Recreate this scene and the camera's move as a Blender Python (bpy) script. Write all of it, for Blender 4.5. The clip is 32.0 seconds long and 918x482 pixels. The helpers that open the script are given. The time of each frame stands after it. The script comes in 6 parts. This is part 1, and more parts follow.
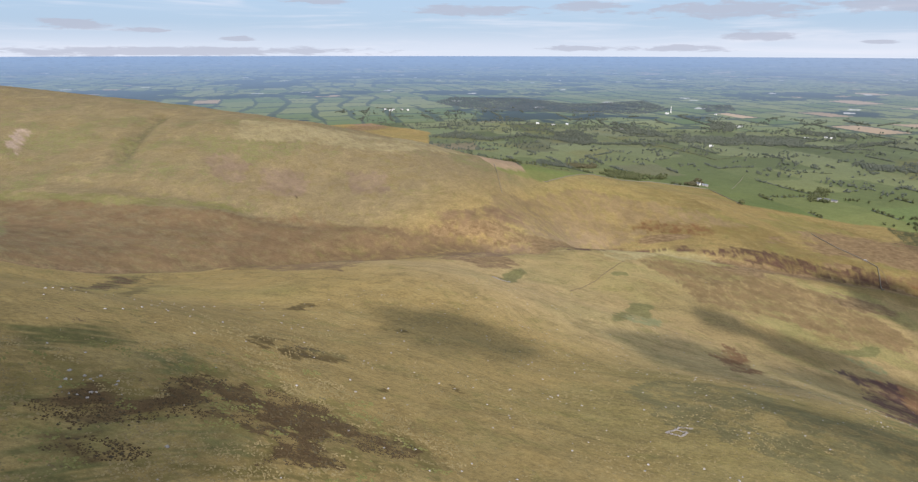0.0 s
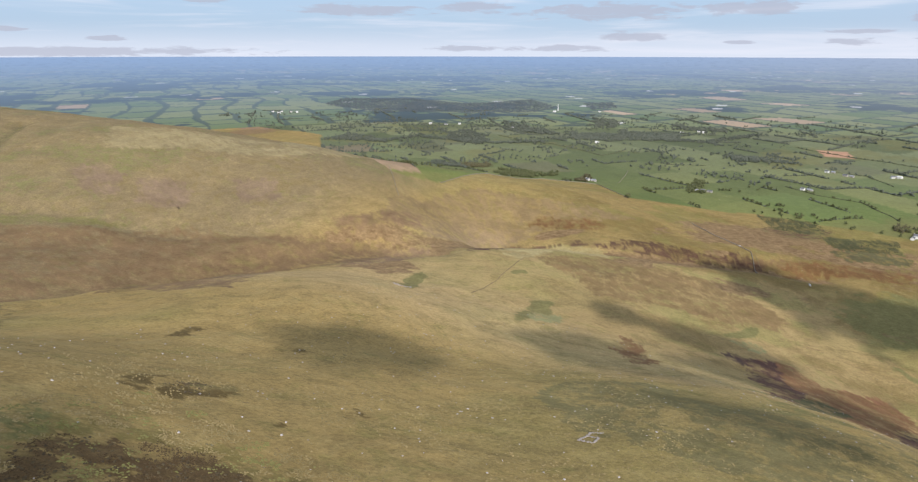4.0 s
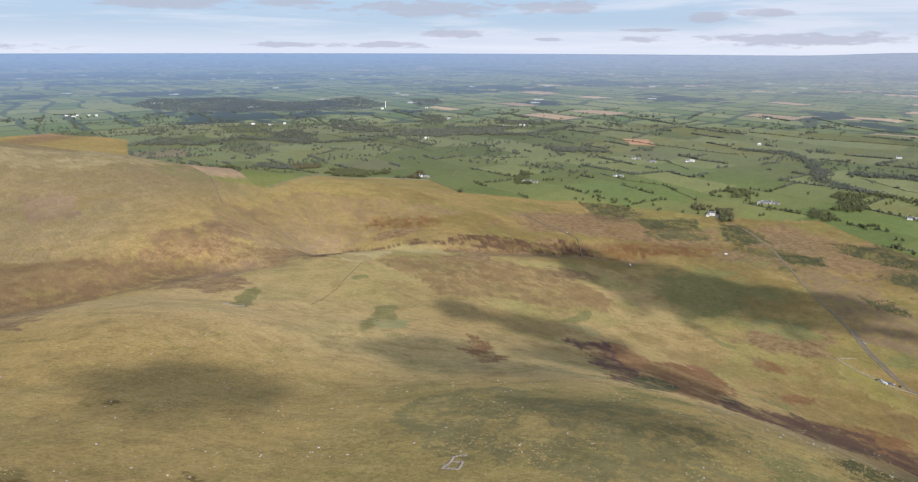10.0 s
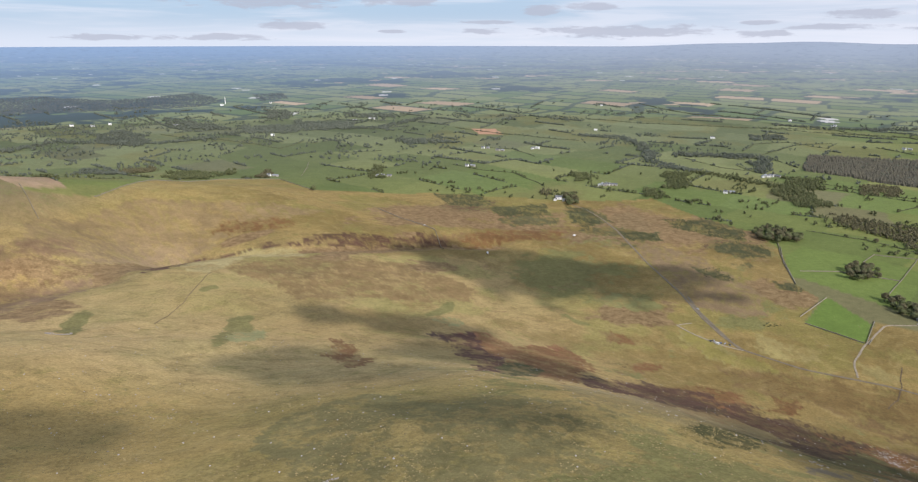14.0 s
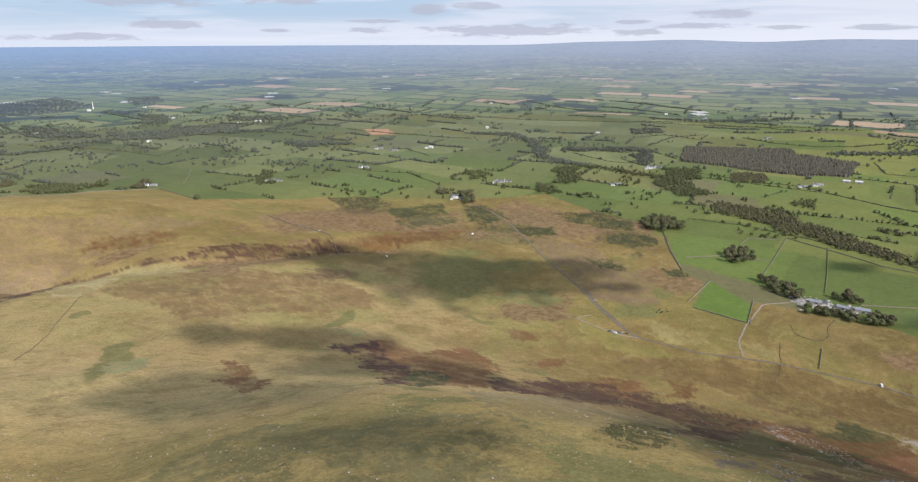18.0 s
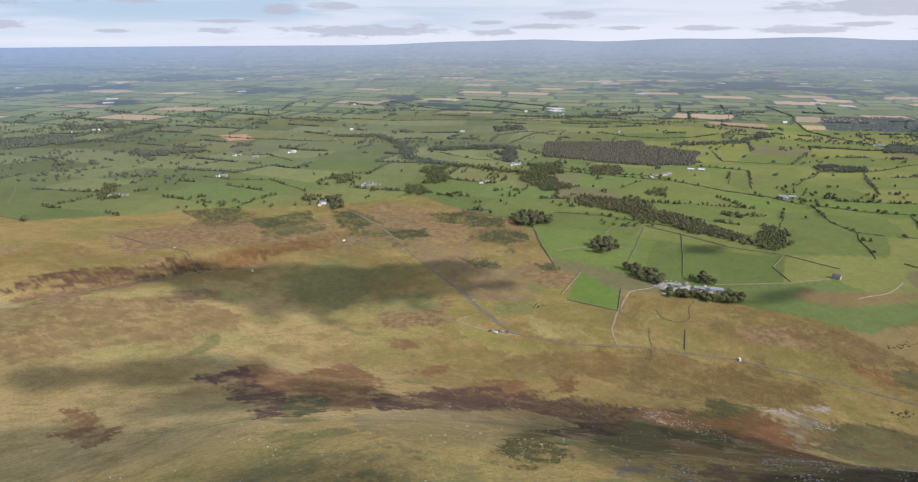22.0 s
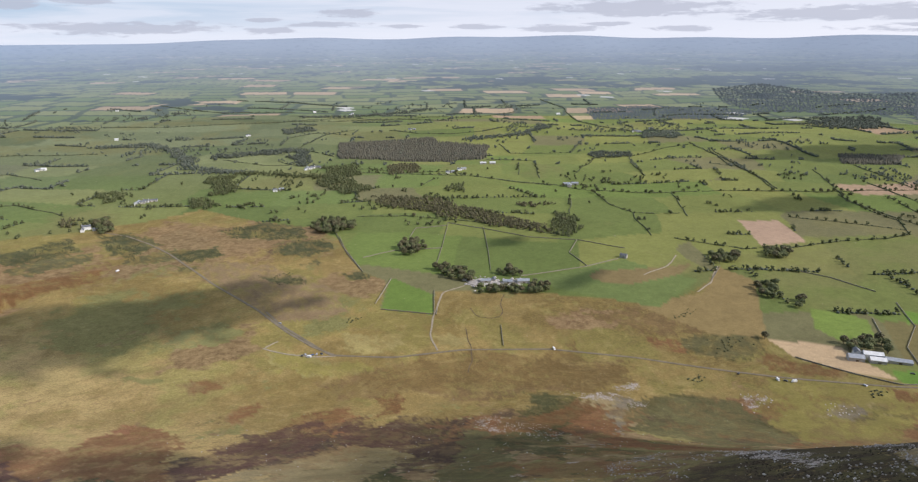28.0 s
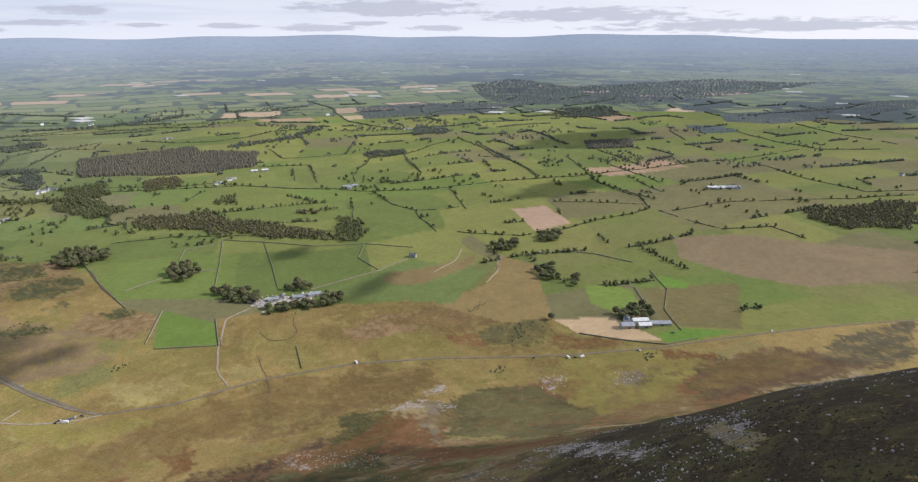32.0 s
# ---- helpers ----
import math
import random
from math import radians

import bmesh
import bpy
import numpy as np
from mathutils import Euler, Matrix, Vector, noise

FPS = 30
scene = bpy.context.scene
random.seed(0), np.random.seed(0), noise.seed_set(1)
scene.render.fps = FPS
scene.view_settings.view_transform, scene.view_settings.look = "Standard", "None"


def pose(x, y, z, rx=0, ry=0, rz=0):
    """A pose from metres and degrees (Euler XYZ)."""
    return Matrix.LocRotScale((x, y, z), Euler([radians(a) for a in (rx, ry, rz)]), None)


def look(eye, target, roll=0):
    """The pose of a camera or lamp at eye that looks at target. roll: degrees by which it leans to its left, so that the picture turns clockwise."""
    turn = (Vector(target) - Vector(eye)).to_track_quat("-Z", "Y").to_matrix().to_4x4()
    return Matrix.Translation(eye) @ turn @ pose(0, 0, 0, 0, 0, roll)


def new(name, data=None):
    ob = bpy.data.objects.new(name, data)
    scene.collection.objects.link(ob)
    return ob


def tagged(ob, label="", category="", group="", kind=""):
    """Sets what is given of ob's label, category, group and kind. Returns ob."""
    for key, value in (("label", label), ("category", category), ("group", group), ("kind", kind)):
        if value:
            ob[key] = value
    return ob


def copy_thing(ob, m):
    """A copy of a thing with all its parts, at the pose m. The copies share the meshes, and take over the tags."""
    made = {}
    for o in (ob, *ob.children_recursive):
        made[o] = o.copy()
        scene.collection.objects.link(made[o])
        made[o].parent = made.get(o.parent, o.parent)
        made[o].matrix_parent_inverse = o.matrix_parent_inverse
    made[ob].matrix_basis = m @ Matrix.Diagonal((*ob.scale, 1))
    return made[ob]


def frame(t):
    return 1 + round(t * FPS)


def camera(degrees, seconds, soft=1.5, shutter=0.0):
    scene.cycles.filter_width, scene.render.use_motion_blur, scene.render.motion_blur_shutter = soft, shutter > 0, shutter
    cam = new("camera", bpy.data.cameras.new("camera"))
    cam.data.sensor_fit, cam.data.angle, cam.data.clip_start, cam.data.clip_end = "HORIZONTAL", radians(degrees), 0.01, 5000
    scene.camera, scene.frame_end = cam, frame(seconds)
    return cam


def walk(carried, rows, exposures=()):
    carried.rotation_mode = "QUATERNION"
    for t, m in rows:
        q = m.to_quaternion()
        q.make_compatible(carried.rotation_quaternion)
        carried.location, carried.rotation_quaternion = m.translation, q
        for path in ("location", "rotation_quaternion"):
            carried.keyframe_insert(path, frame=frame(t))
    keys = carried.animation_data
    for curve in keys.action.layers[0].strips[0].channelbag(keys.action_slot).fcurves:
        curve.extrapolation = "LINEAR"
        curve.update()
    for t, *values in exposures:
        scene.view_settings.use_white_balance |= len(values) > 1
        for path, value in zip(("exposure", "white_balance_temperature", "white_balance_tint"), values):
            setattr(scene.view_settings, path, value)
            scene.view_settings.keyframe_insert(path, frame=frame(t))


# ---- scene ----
EXPOSURES = [(0.0, 0.05, 6250, 15), (32.0, 0.06, 6250, 15)]
cam = camera(71.01, 32.0, soft=1.25)

# seconds, x, y, z, turn, tilt, lean of the drone
PATH = [
    (0, 0.3, 0.1, 348.7, 35.956, -16.605, 0.107),
    (0.5, -0.7, 1.5, 348.8, 34.996, -16.605, 0.076),
    (1, -1.7, 2.9, 348.9, 33.830, -16.612, 0.085),
    (1.5, -2.7, 4.4, 349.0, 32.468, -16.615, 0.028),
    (2, -3.7, 5.8, 349.1, 31.254, -16.602, 0.055),
    (2.5, -4.7, 7.2, 349.2, 30.269, -16.607, 0.047),
    (3, -5.7, 8.7, 349.3, 29.114, -16.598, 0.106),
    (3.5, -6.7, 10.2, 349.4, 27.733, -16.589, 0.111),
    (5.5, -10.7, 16.6, 349.7, 23.763, -16.581, 0.076),
    (6, -11.7, 18.2, 349.8, 22.697, -16.565, 0.151),
    (6.5, -12.6, 19.9, 349.9, 21.285, -16.539, 0.157),
    (7, -13.5, 21.6, 350.0, 19.704, -16.533, 0.168),
    (7.5, -14.4, 23.3, 350.1, 18.352, -16.521, 0.142),
    (8, -15.2, 25.1, 350.3, 17.296, -16.550, 0.169),
    (8.5, -15.9, 26.8, 350.4, 16.049, -16.633, 0.187),
    (9, -16.6, 28.5, 350.5, 14.498, -16.714, 0.128),
    (9.5, -17.2, 30.3, 350.6, 12.976, -16.785, 0.168),
    (10, -17.8, 32.0, 350.8, 11.451, -16.848, 0.202),
    (10.5, -18.3, 33.7, 350.9, 9.989, -16.925, 0.156),
    (11, -18.7, 35.3, 351.0, 8.430, -17.000, 0.145),
    (11.5, -19.0, 36.9, 351.1, 6.611, -17.042, 0.133),
    (12, -19.2, 38.5, 351.1, 4.754, -17.090, 0.153),
    (12.5, -19.4, 40.0, 351.2, 3.080, -17.159, 0.112),
    (13, -19.4, 41.5, 351.2, 1.426, -17.259, 0.076),
    (13.5, -19.4, 43.0, 351.2, -0.211, -17.420, 0.064),
    (14, -19.3, 44.5, 351.2, -1.704, -17.468, 0.056),
    (14.5, -19.2, 46.2, 351.2, -2.952, -17.490, 0.043),
    (16.5, -18.8, 54.1, 351.2, -8.010, -17.501, -0.047),
    (17, -18.6, 56.6, 351.2, -8.833, -17.501, -0.053),
    (17.5, -18.5, 59.3, 351.3, -10.186, -17.554, -0.093),
    (18, -18.3, 62.1, 351.3, -11.179, -17.555, -0.093),
    (18.5, -18.1, 65.0, 351.2, -11.574, -17.571, -0.127),
    (19, -17.8, 68.1, 351.2, -12.256, -17.573, -0.137),
    (19.5, -17.4, 71.3, 351.0, -13.852, -17.582, -0.155),
    (20, -16.8, 74.6, 350.8, -15.920, -17.561, -0.102),
    (20.5, -16.1, 77.9, 350.5, -17.747, -17.552, -0.148),
    (21, -15.3, 81.3, 350.2, -19.820, -17.560, -0.162),
    (21.5, -14.4, 84.7, 349.8, -21.453, -17.552, -0.188),
    (22, -13.3, 88.2, 349.4, -23.096, -17.556, -0.192),
    (22.5, -12.2, 91.8, 349.0, -25.051, -17.551, -0.205),
    (23, -10.9, 95.4, 348.7, -27.402, -17.565, -0.189),
    (23.5, -9.6, 99.1, 348.4, -28.807, -17.573, -0.176),
    (24, -8.3, 102.8, 348.2, -29.800, -17.576, -0.177),
    (24.5, -6.9, 106.6, 348.0, -30.588, -17.575, -0.259),
    (26.5, -0.6, 121.9, 348.2, -32.419, -17.646, -0.260),
    (27, 1.3, 125.8, 348.3, -34.480, -17.703, -0.258),
    (27.5, 3.2, 129.5, 348.4, -37.634, -17.726, -0.214),
    (28, 5.3, 133.3, 348.5, -41.531, -17.753, -0.184),
    (28.5, 7.6, 136.9, 348.6, -45.145, -17.777, -0.241),
    (29, 10.0, 140.5, 348.7, -47.916, -17.782, -0.271),
    (29.5, 12.5, 144.1, 348.7, -50.464, -17.794, -0.278),
    (30, 15.1, 147.6, 348.7, -53.713, -17.830, -0.304),
    (30.5, 17.7, 151.1, 348.7, -56.652, -17.849, -0.258),
    (31, 20.5, 154.5, 348.7, -58.742, -17.863, -0.228),
    (31.5, 23.2, 158.0, 348.7, -60.296, -17.869, -0.241),
    (32, 26.0, 161.4, 348.6, -61.720, -17.867, -0.206),
]


def aimed(x, y, z, turn, tilt, lean):
    return pose(x, y, z, 0, 0, turn) @ pose(0, 0, 0, 90 + tilt) @ pose(0, 0, 0, 0, 0, lean)


walk(cam, [(t, aimed(*row)) for t, *row in PATH], EXPOSURES)


# ---- light ----
SUN_YAW, SUN_UP = -148.0, 34.0
sun_dir = Vector((-math.sin(radians(SUN_YAW)) * math.cos(radians(SUN_UP)),
                  math.cos(radians(SUN_YAW)) * math.cos(radians(SUN_UP)), math.sin(radians(SUN_UP))))
sun = new("sun", bpy.data.lights.new("sun", "SUN"))
sun.data.energy, sun.data.angle, sun.data.color = 4.0, radians(0.53), (1.0, 0.94, 0.86)
sun.matrix_world = look(sun_dir * 1000, (0, 0, 0))


class Nodes:
    """Short hand for building node trees."""

    def __init__(self, tree):
        self.tree = tree

    def add(self, kind):
        return self.tree.nodes.new(kind)

    def put(self, value, socket):
        if isinstance(value, bpy.types.NodeSocket):
            self.tree.links.new(value, socket)
        else:
            socket.default_value = value

    def math(self, op, a, b=0.0, c=0.0, clamp=False):
        node = self.add("ShaderNodeMath")
        node.operation, node.use_clamp = op, clamp
        for socket, value in zip(node.inputs, (a, b, c)):
            self.put(value, socket)
        return node.outputs[0]

    def mix(self, f, a, b, blend="MIX"):
        node = self.add("ShaderNodeMix")
        node.data_type, node.blend_type = "RGBA", blend
        self.put(f, node.inputs["Factor"])
        for socket, value in zip((node.inputs[6], node.inputs[7]), (a, b)):
            self.put((*value, 1) if isinstance(value, tuple) and len(value) == 3 else value, socket)
        return node.outputs[2]

    def ramp(self, f, lo, hi, a=0.0, b=1.0):
        node = self.add("ShaderNodeMapRange")
        node.interpolation_type = "SMOOTHSTEP"
        for socket, value in zip(node.inputs, (f, lo, hi, a, b)):
            self.put(value, socket)
        return node.outputs[0]

    def noise(self, at, scale, detail=3.0, rough=0.55, distort=0.0):
        node = self.add("ShaderNodeTexNoise")
        self.put(at, node.inputs["Vector"])
        for key, value in (("Scale", scale), ("Detail", detail), ("Roughness", rough), ("Distortion", distort)):
            node.inputs[key].default_value = value
        return node.outputs["Fac"]

    def stretch(self, at, sx, sy, sz, ox=0.0, oy=0.0, oz=0.0):
        node = self.add("ShaderNodeMapping")
        self.put(at, node.inputs["Vector"])
        node.inputs["Scale"].default_value = (sx, sy, sz)
        node.inputs["Location"].default_value = (ox, oy, oz)
        return node.outputs[0]


# low clouds: direction from north, height over the horizon, and half extents, in degrees
CUMULUS = [(-65.4, 1.76, 2.9, 0.42), (-60.8, 1.37, 2.3, 0.2), (-54.2, 0.77, 1.3, 0.2), (-47.8, 3.8, 3.1, 0.35), (-34.7, 3.1, 6.0, 0.5),
           (-25.0, 3.4, 3.1, 0.5), (-14.2, 3.0, 7.3, 0.7), (-12.2, 1.04, 3.0, 0.4), (-17.9, 0.07, 4.4, 0.3), (-3.1, 3.1, 4.2, 0.57),
           (-26.0, 0.1, 3.1, 0.26), (-4.1, 0.57, 1.3, 0.16), (-58.9, -0.2, 15.6, 0.42), (3.6, 0.58, 1.8, 0.3), (4.3, 1.33, 2.1, 0.2),
           (8.6, 2.3, 1.6, 0.5), (12.8, 2.56, 2.3, 0.42), (15.7, 0.57, 7.8, 0.5), (25.9, 0.37, 2.6, 0.3), (30.3, 0.85, 3.6, 0.25),
           (25.8, 1.2, 1.6, 0.2), (32.2, 1.75, 2.4, 0.42), (43.3, 0.63, 2.6, 0.24), (36.9, 0.7, 2.2, 0.18), (50.2, 0.52, 3.8, 0.34),
           (56.3, 2.1, 8.5, 0.73), (53.9, 0.85, 2.1, 0.2), (60.0, 0.45, 3.1, 0.26), (72.3, 1.45, 10.4, 0.6), (85.8, 0.55, 13.5, 0.55)]


def sky():
    world = bpy.data.worlds.new("sky")
    world.use_nodes = True
    scene.world = world
    n = Nodes(world.node_tree)
    back = world.node_tree.nodes["Background"]
    air = n.add("ShaderNodeTexSky")
    air.sky_type, air.sun_disc, air.altitude = "NISHITA", False, 600.0
    air.sun_elevation, air.sun_rotation = radians(SUN_UP), radians(-SUN_YAW)
    air.air_density, air.dust_density, air.ozone_density = 1.0, 1.6, 1.2
    way = n.add("ShaderNodeTexCoord").outputs["Generated"]
    split = n.add("ShaderNodeSeparateXYZ")
    n.put(way, split.inputs[0])
    up = split.outputs[2]
    # small flat cumulus low over the plain, a few larger banks, and a thin veil towards the sun's side
    turn = n.math("MULTIPLY", n.math("ARCTAN2", split.outputs[0], split.outputs[1]), 57.3)
    lift = n.math("MULTIPLY", up, 57.3)
    plan = n.add("ShaderNodeCombineXYZ")
    n.put(turn, plan.inputs[0])
    n.put(lift, plan.inputs[1])
    curl = n.noise(n.stretch(plan.outputs[0], 0.42, 2.4, 1, 3.1, 7.7, 0), 1.0, 5.0, 0.62, 0.4)
    shape = None
    for az, el, wide, tall in CUMULUS:
        far = n.add("ShaderNodeVectorMath")
        far.operation = "LENGTH"
        n.put(n.stretch(plan.outputs[0], 1 / wide, 1 / tall, 0, -az / wide, -el / tall, 0), far.inputs[0])
        shape = far.outputs["Value"] if shape is None else n.math("MINIMUM", shape, far.outputs["Value"])
    body = n.math("ADD", n.math("SUBTRACT", 1.15, shape), n.math("MULTIPLY", n.math("SUBTRACT", curl, 0.5), 2.6))
    grey = n.ramp(body, 0.10, 0.60)
    east = n.ramp(turn, -30.0, 75.0)
    broad = n.noise(n.stretch(plan.outputs[0], 0.06, 0.75, 1, 1.0, 4.0, 2.0), 1.0, 4.0, 0.6, 0.6)
    veil = n.ramp(n.math("ADD", broad, n.math("MULTIPLY", east, 0.20)), 0.46, 0.72)
    color = n.mix(0.75, air.outputs[0], (5.0, 6.9, 9.0))
    color = n.mix(n.math("MULTIPLY", n.ramp(up, 0.10, 0.5), 0.5), color, air.outputs[0])
    color = n.mix(n.math("MULTIPLY", n.ramp(east, 0.15, 0.9), 0.7), color, (8.2, 8.5, 9.1))
    color = n.mix(n.math("MULTIPLY", n.ramp(up, -0.008, 0.040, 1.0, 0.0), 0.70), color, (9.2, 9.6, 10.1))
    color = n.mix(n.math("MULTIPLY", veil, 0.50), color, (9.2, 9.4, 9.9))
    color = n.mix(n.math("MULTIPLY", n.ramp(turn, 55.0, 95.0), 0.6), color, (10.2, 10.2, 10.3))
    color = n.mix(n.math("MULTIPLY", grey, 0.72), color, (5.2, 5.5, 6.3))
    n.put(color, back.inputs["Color"])
    back.inputs["Strength"].default_value = 0.091


sky()


# ---- lie of the land ----
# fells: centre, breadth and height of each swelling
FELLS = [
    (126, -301, 328, 409),
    (-678, -209, 288, 327),
    (78, 9, 174, -281),
    (87, 26, 127, 208),
    (289, 97, 128, 117),
    (-145, 47, 175, 136),
    (33, 281, 126, 99),
    (6, 509, 138, 49),
    (188, 211, 140, 11),
    (-324, 428, 165, 128),
    (-308, 607, 209, -119),
    (-470, 1039, 131, -80),
    (-236, 709, 195, 91),
    (267, 346, 138, 46),
    (418, 320, 211, -28),
    (-725, 676, 191, -149),
    (-731, 675, 274, 233),
    (-1244, 860, 324, 109),
    (-1485, 964, 334, 28),
    (-1942, 791, 356, 59),
    (-2818, 514, 539, 111),
    (-1014, 324, 396, -101),
    (-1753, -82, 633, 334),
    (-550, 1239, 297, 92),
    (-439, 1414, 321, -30),
    (-4, 987, 297, -8),
]
HOME = (0.0, 60.0)
FAR_FROM, FAR_TO = 3000.0, 4920.0
# becks cut into the moor: course, depth and breadth
BECKS = [
    (13.0, 38.0, [(-420, 985), (-340, 1020), (-265, 1012), (-165, 1052), (-95, 1095), (-23, 1135), (70, 1150)]),
    (16.0, 60.0, [(-640, 160), (-620, 330), (-600, 520), (-560, 660), (-460, 800), (-435, 930), (-420, 985)]),
    (7.0, 30.0, [(-1049, 434), (-885, 534), (-756, 594), (-678, 685), (-560, 740), (-430, 790)]),
    (9.0, 20.0, [(-1260, 720), (-1211, 658), (-1151, 599), (-1089, 542)]),
]


def off_line(x, y, line):
    """Distance from a polyline."""
    best = np.full(np.shape(x), 1e9)
    for (ax, ay), (bx, by) in zip(line, line[1:]):
        dx, dy = bx - ax, by - ay
        k = np.clip(((x - ax) * dx + (y - ay) * dy) / (dx * dx + dy * dy), 0, 1)
        best = np.minimum(best, np.hypot(x - ax - k * dx, y - ay - k * dy))
    return best


def lattice(ix, iy, seed):
    h = (ix.astype(np.int64) * 374761393 + iy.astype(np.int64) * 668265263 + seed * 982451653) & 0x7FFFFFFF
    h = ((h ^ (h >> 13)) * 1274126177) & 0x7FFFFFFF
    return ((h ^ (h >> 16)) & 0xFFFF) / 65535.0


def soft_noise(x, y, size, seed=0, octaves=3, rough=0.5):
    """Smooth noise from -1 to 1 with features of about that size in metres."""
    x, y = np.asarray(x, float) / size, np.asarray(y, float) / size
    total, weight, sum_w = 0.0, 1.0, 0.0
    for k in range(octaves):
        ix, iy = np.floor(x), np.floor(y)
        fx, fy = x - ix, y - iy
        fx, fy = fx * fx * (3 - 2 * fx), fy * fy * (3 - 2 * fy)
        a, b = lattice(ix, iy, seed + k), lattice(ix + 1, iy, seed + k)
        c, d = lattice(ix, iy + 1, seed + k), lattice(ix + 1, iy + 1, seed + k)
        total = total + weight * ((a * (1 - fx) + b * fx) * (1 - fy) + (c * (1 - fx) + d * fx) * fy)
        sum_w += weight
        weight *= rough
        x, y = x * 2.03 + 17.1, y * 2.03 + 5.3
    return 2 * total / sum_w - 1


def smooth(v, lo, hi):
    s = np.clip((np.asarray(v, float) - lo) / (hi - lo), 0, 1)
    return s * s * (3 - 2 * s)


def far_rim(yaw):
    """Height of the far skyline by direction: sea to one side, long hills to the other."""
    hills = smooth(-yaw, 14, 30) * (1 - 0.75 * smooth(-yaw, 76, 92))
    return 299 + hills * (34 + 8 * np.sin(yaw * 0.23) + 5 * np.sin(yaw * 0.61 + 1))


def land(x, y):
    """Height of the ground at x, y."""
    x, y = np.asarray(x, float), np.asarray(y, float)
    z = np.zeros(np.broadcast(x, y).shape)
    for cx, cy, s, h in FELLS:
        z = z + h * np.exp(-((x - cx) ** 2 + (y - cy) ** 2) / (2.0 * s * s))
    for depth, breadth, line in BECKS:
        z = z - depth * np.exp(-(off_line(x, y, line) / breadth) ** 2)
    wild = smooth(z, 5, 60)
    r = np.hypot(x - HOME[0], y - HOME[1])
    near = smooth(r, 80, 500)
    z = z + wild * (soft_noise(x, y, 150, 3) * (2 + 4 * near) + soft_noise(x, y, 40, 9) * 1.6)
    z = z + (1 - wild) * (soft_noise(x, y, 420, 5) * 7 + soft_noise(x, y, 120, 6) * 2.0) * smooth(r, 600, 1200)
    z = z + (1 - wild) * smooth(r, 1900, 2800) * soft_noise(x, y, 900, 8, 2) * 22
    yaw = np.degrees(np.arctan2(-(x - HOME[0]), y - HOME[1]))
    s = np.clip((r - FAR_FROM) / (FAR_TO - FAR_FROM), 0, 1)
    return z * (1 - smooth(r, 3600, 4600)) + far_rim(yaw) * s ** 1.35


# ---- land cover: centre and two half axes of each patch ----
HEATH = [
    (-483, 221, -44, 52, -59, 27),
    (-185, 153, 0, 12, -7, 6),
]
HEATH2 = [
    (234, 151, -26, -45, 55, 0),
    (246, 192, -23, -38, 28, 5),
    (487, 1134, 60, -2, 13, 32),
    (45, 1439, 78, 5, 3, 66),
]
BRACKEN = [
    (-548, 780, 54, 67, -17, 24),
    (-135, 1042, 103, 168, -9, 58),
    (-339, 1116, 62, 52, -8, 24),
    (-2068, 2114, 20, 267, -111, 115),
    (-56, 1316, 153, 39, -3, 130),
    (155, 1275, 176, 25, 8, 65),
    (554, 1240, 121, -2, 77, 178),
    (247, 836, 87, 9, 14, 49),
    (-111, 906, 102, 67, -7, 72),
    (-475, 677, 76, 2, -38, 59),
]
BRACKEN2 = [
    (371, 1255, 145, -131, 60, 165),
    (137, 1290, 70, -51, 18, 110),
    (671, 577, 80, -72, 33, 23),
    (471, 898, 56, -54, 37, 57),
    (743, 515, 37, -70, 58, 29),
]
GREEN = [
    (-215, 618, 2, 45, -15, 43),
    (-289, 752, 7, 13, -4, 9),
    (-352, 589, -13, 53, -29, 48),
    (-19, 780, 20, 42, -1, 29),
    (-209, 600, 19, 10, -10, 32),
    (182, 989, 102, 10, 21, 115),
    (245, 887, 67, 5, 9, 35),
    (320, 1244, 79, 2, 31, 123),
    (398, 846, 55, 2, 28, 63),
]
GREEN2 = [
    (412, 866, 53, -49, 21, 35),
    (374, 631, 52, -45, 11, 14),
    (152, 805, 27, -25, 4, 16),
    (694, 444, 36, -35, 19, 10),
]
SCREE = [
    (-157, 60, -4, 8, 7, 3),
    (266, 172, -8, -9, 20, 2),
    (627, 287, 4, -15, 14, 3),
    (487, 445, 20, -47, 14, 8),
    (348, 450, 9, -48, 20, 17),
    (303, 237, -44, -47, 22, 6),
    (586, 353, 13, -14, 24, 10),
    (530, 462, 12, -10, 21, 14),
    (624, 284, 10, -11, 12, 3),
]
# outlines of bracken, heather, wet turf and bare ground on the moor
RUST_A = [
    [(-9, 692), (37, 697), (64, 662), (109, 693), (133, 664), (121, 594), (97, 526), (67, 463), (55, 473), (62, 564), (37, 580), (15, 576), (4, 638)],
    [(220, 590), (279, 602), (231, 526), (228, 531), (227, 565)],
    [(302, 594), (335, 592), (303, 553), (290, 563)],
    [(649, 518), (679, 484), (643, 458), (627, 480)],
    [(692, 278), (719, 261), (721, 218), (682, 220), (670, 250)],
    [(384, 434), (448, 455), (476, 441), (401, 387), (380, 353), (378, 265), (341, 309), (360, 366)],
    [(355, 488), (391, 439), (356, 407), (331, 440)],
    [(307, 595), (331, 592), (303, 564), (298, 573)],
]
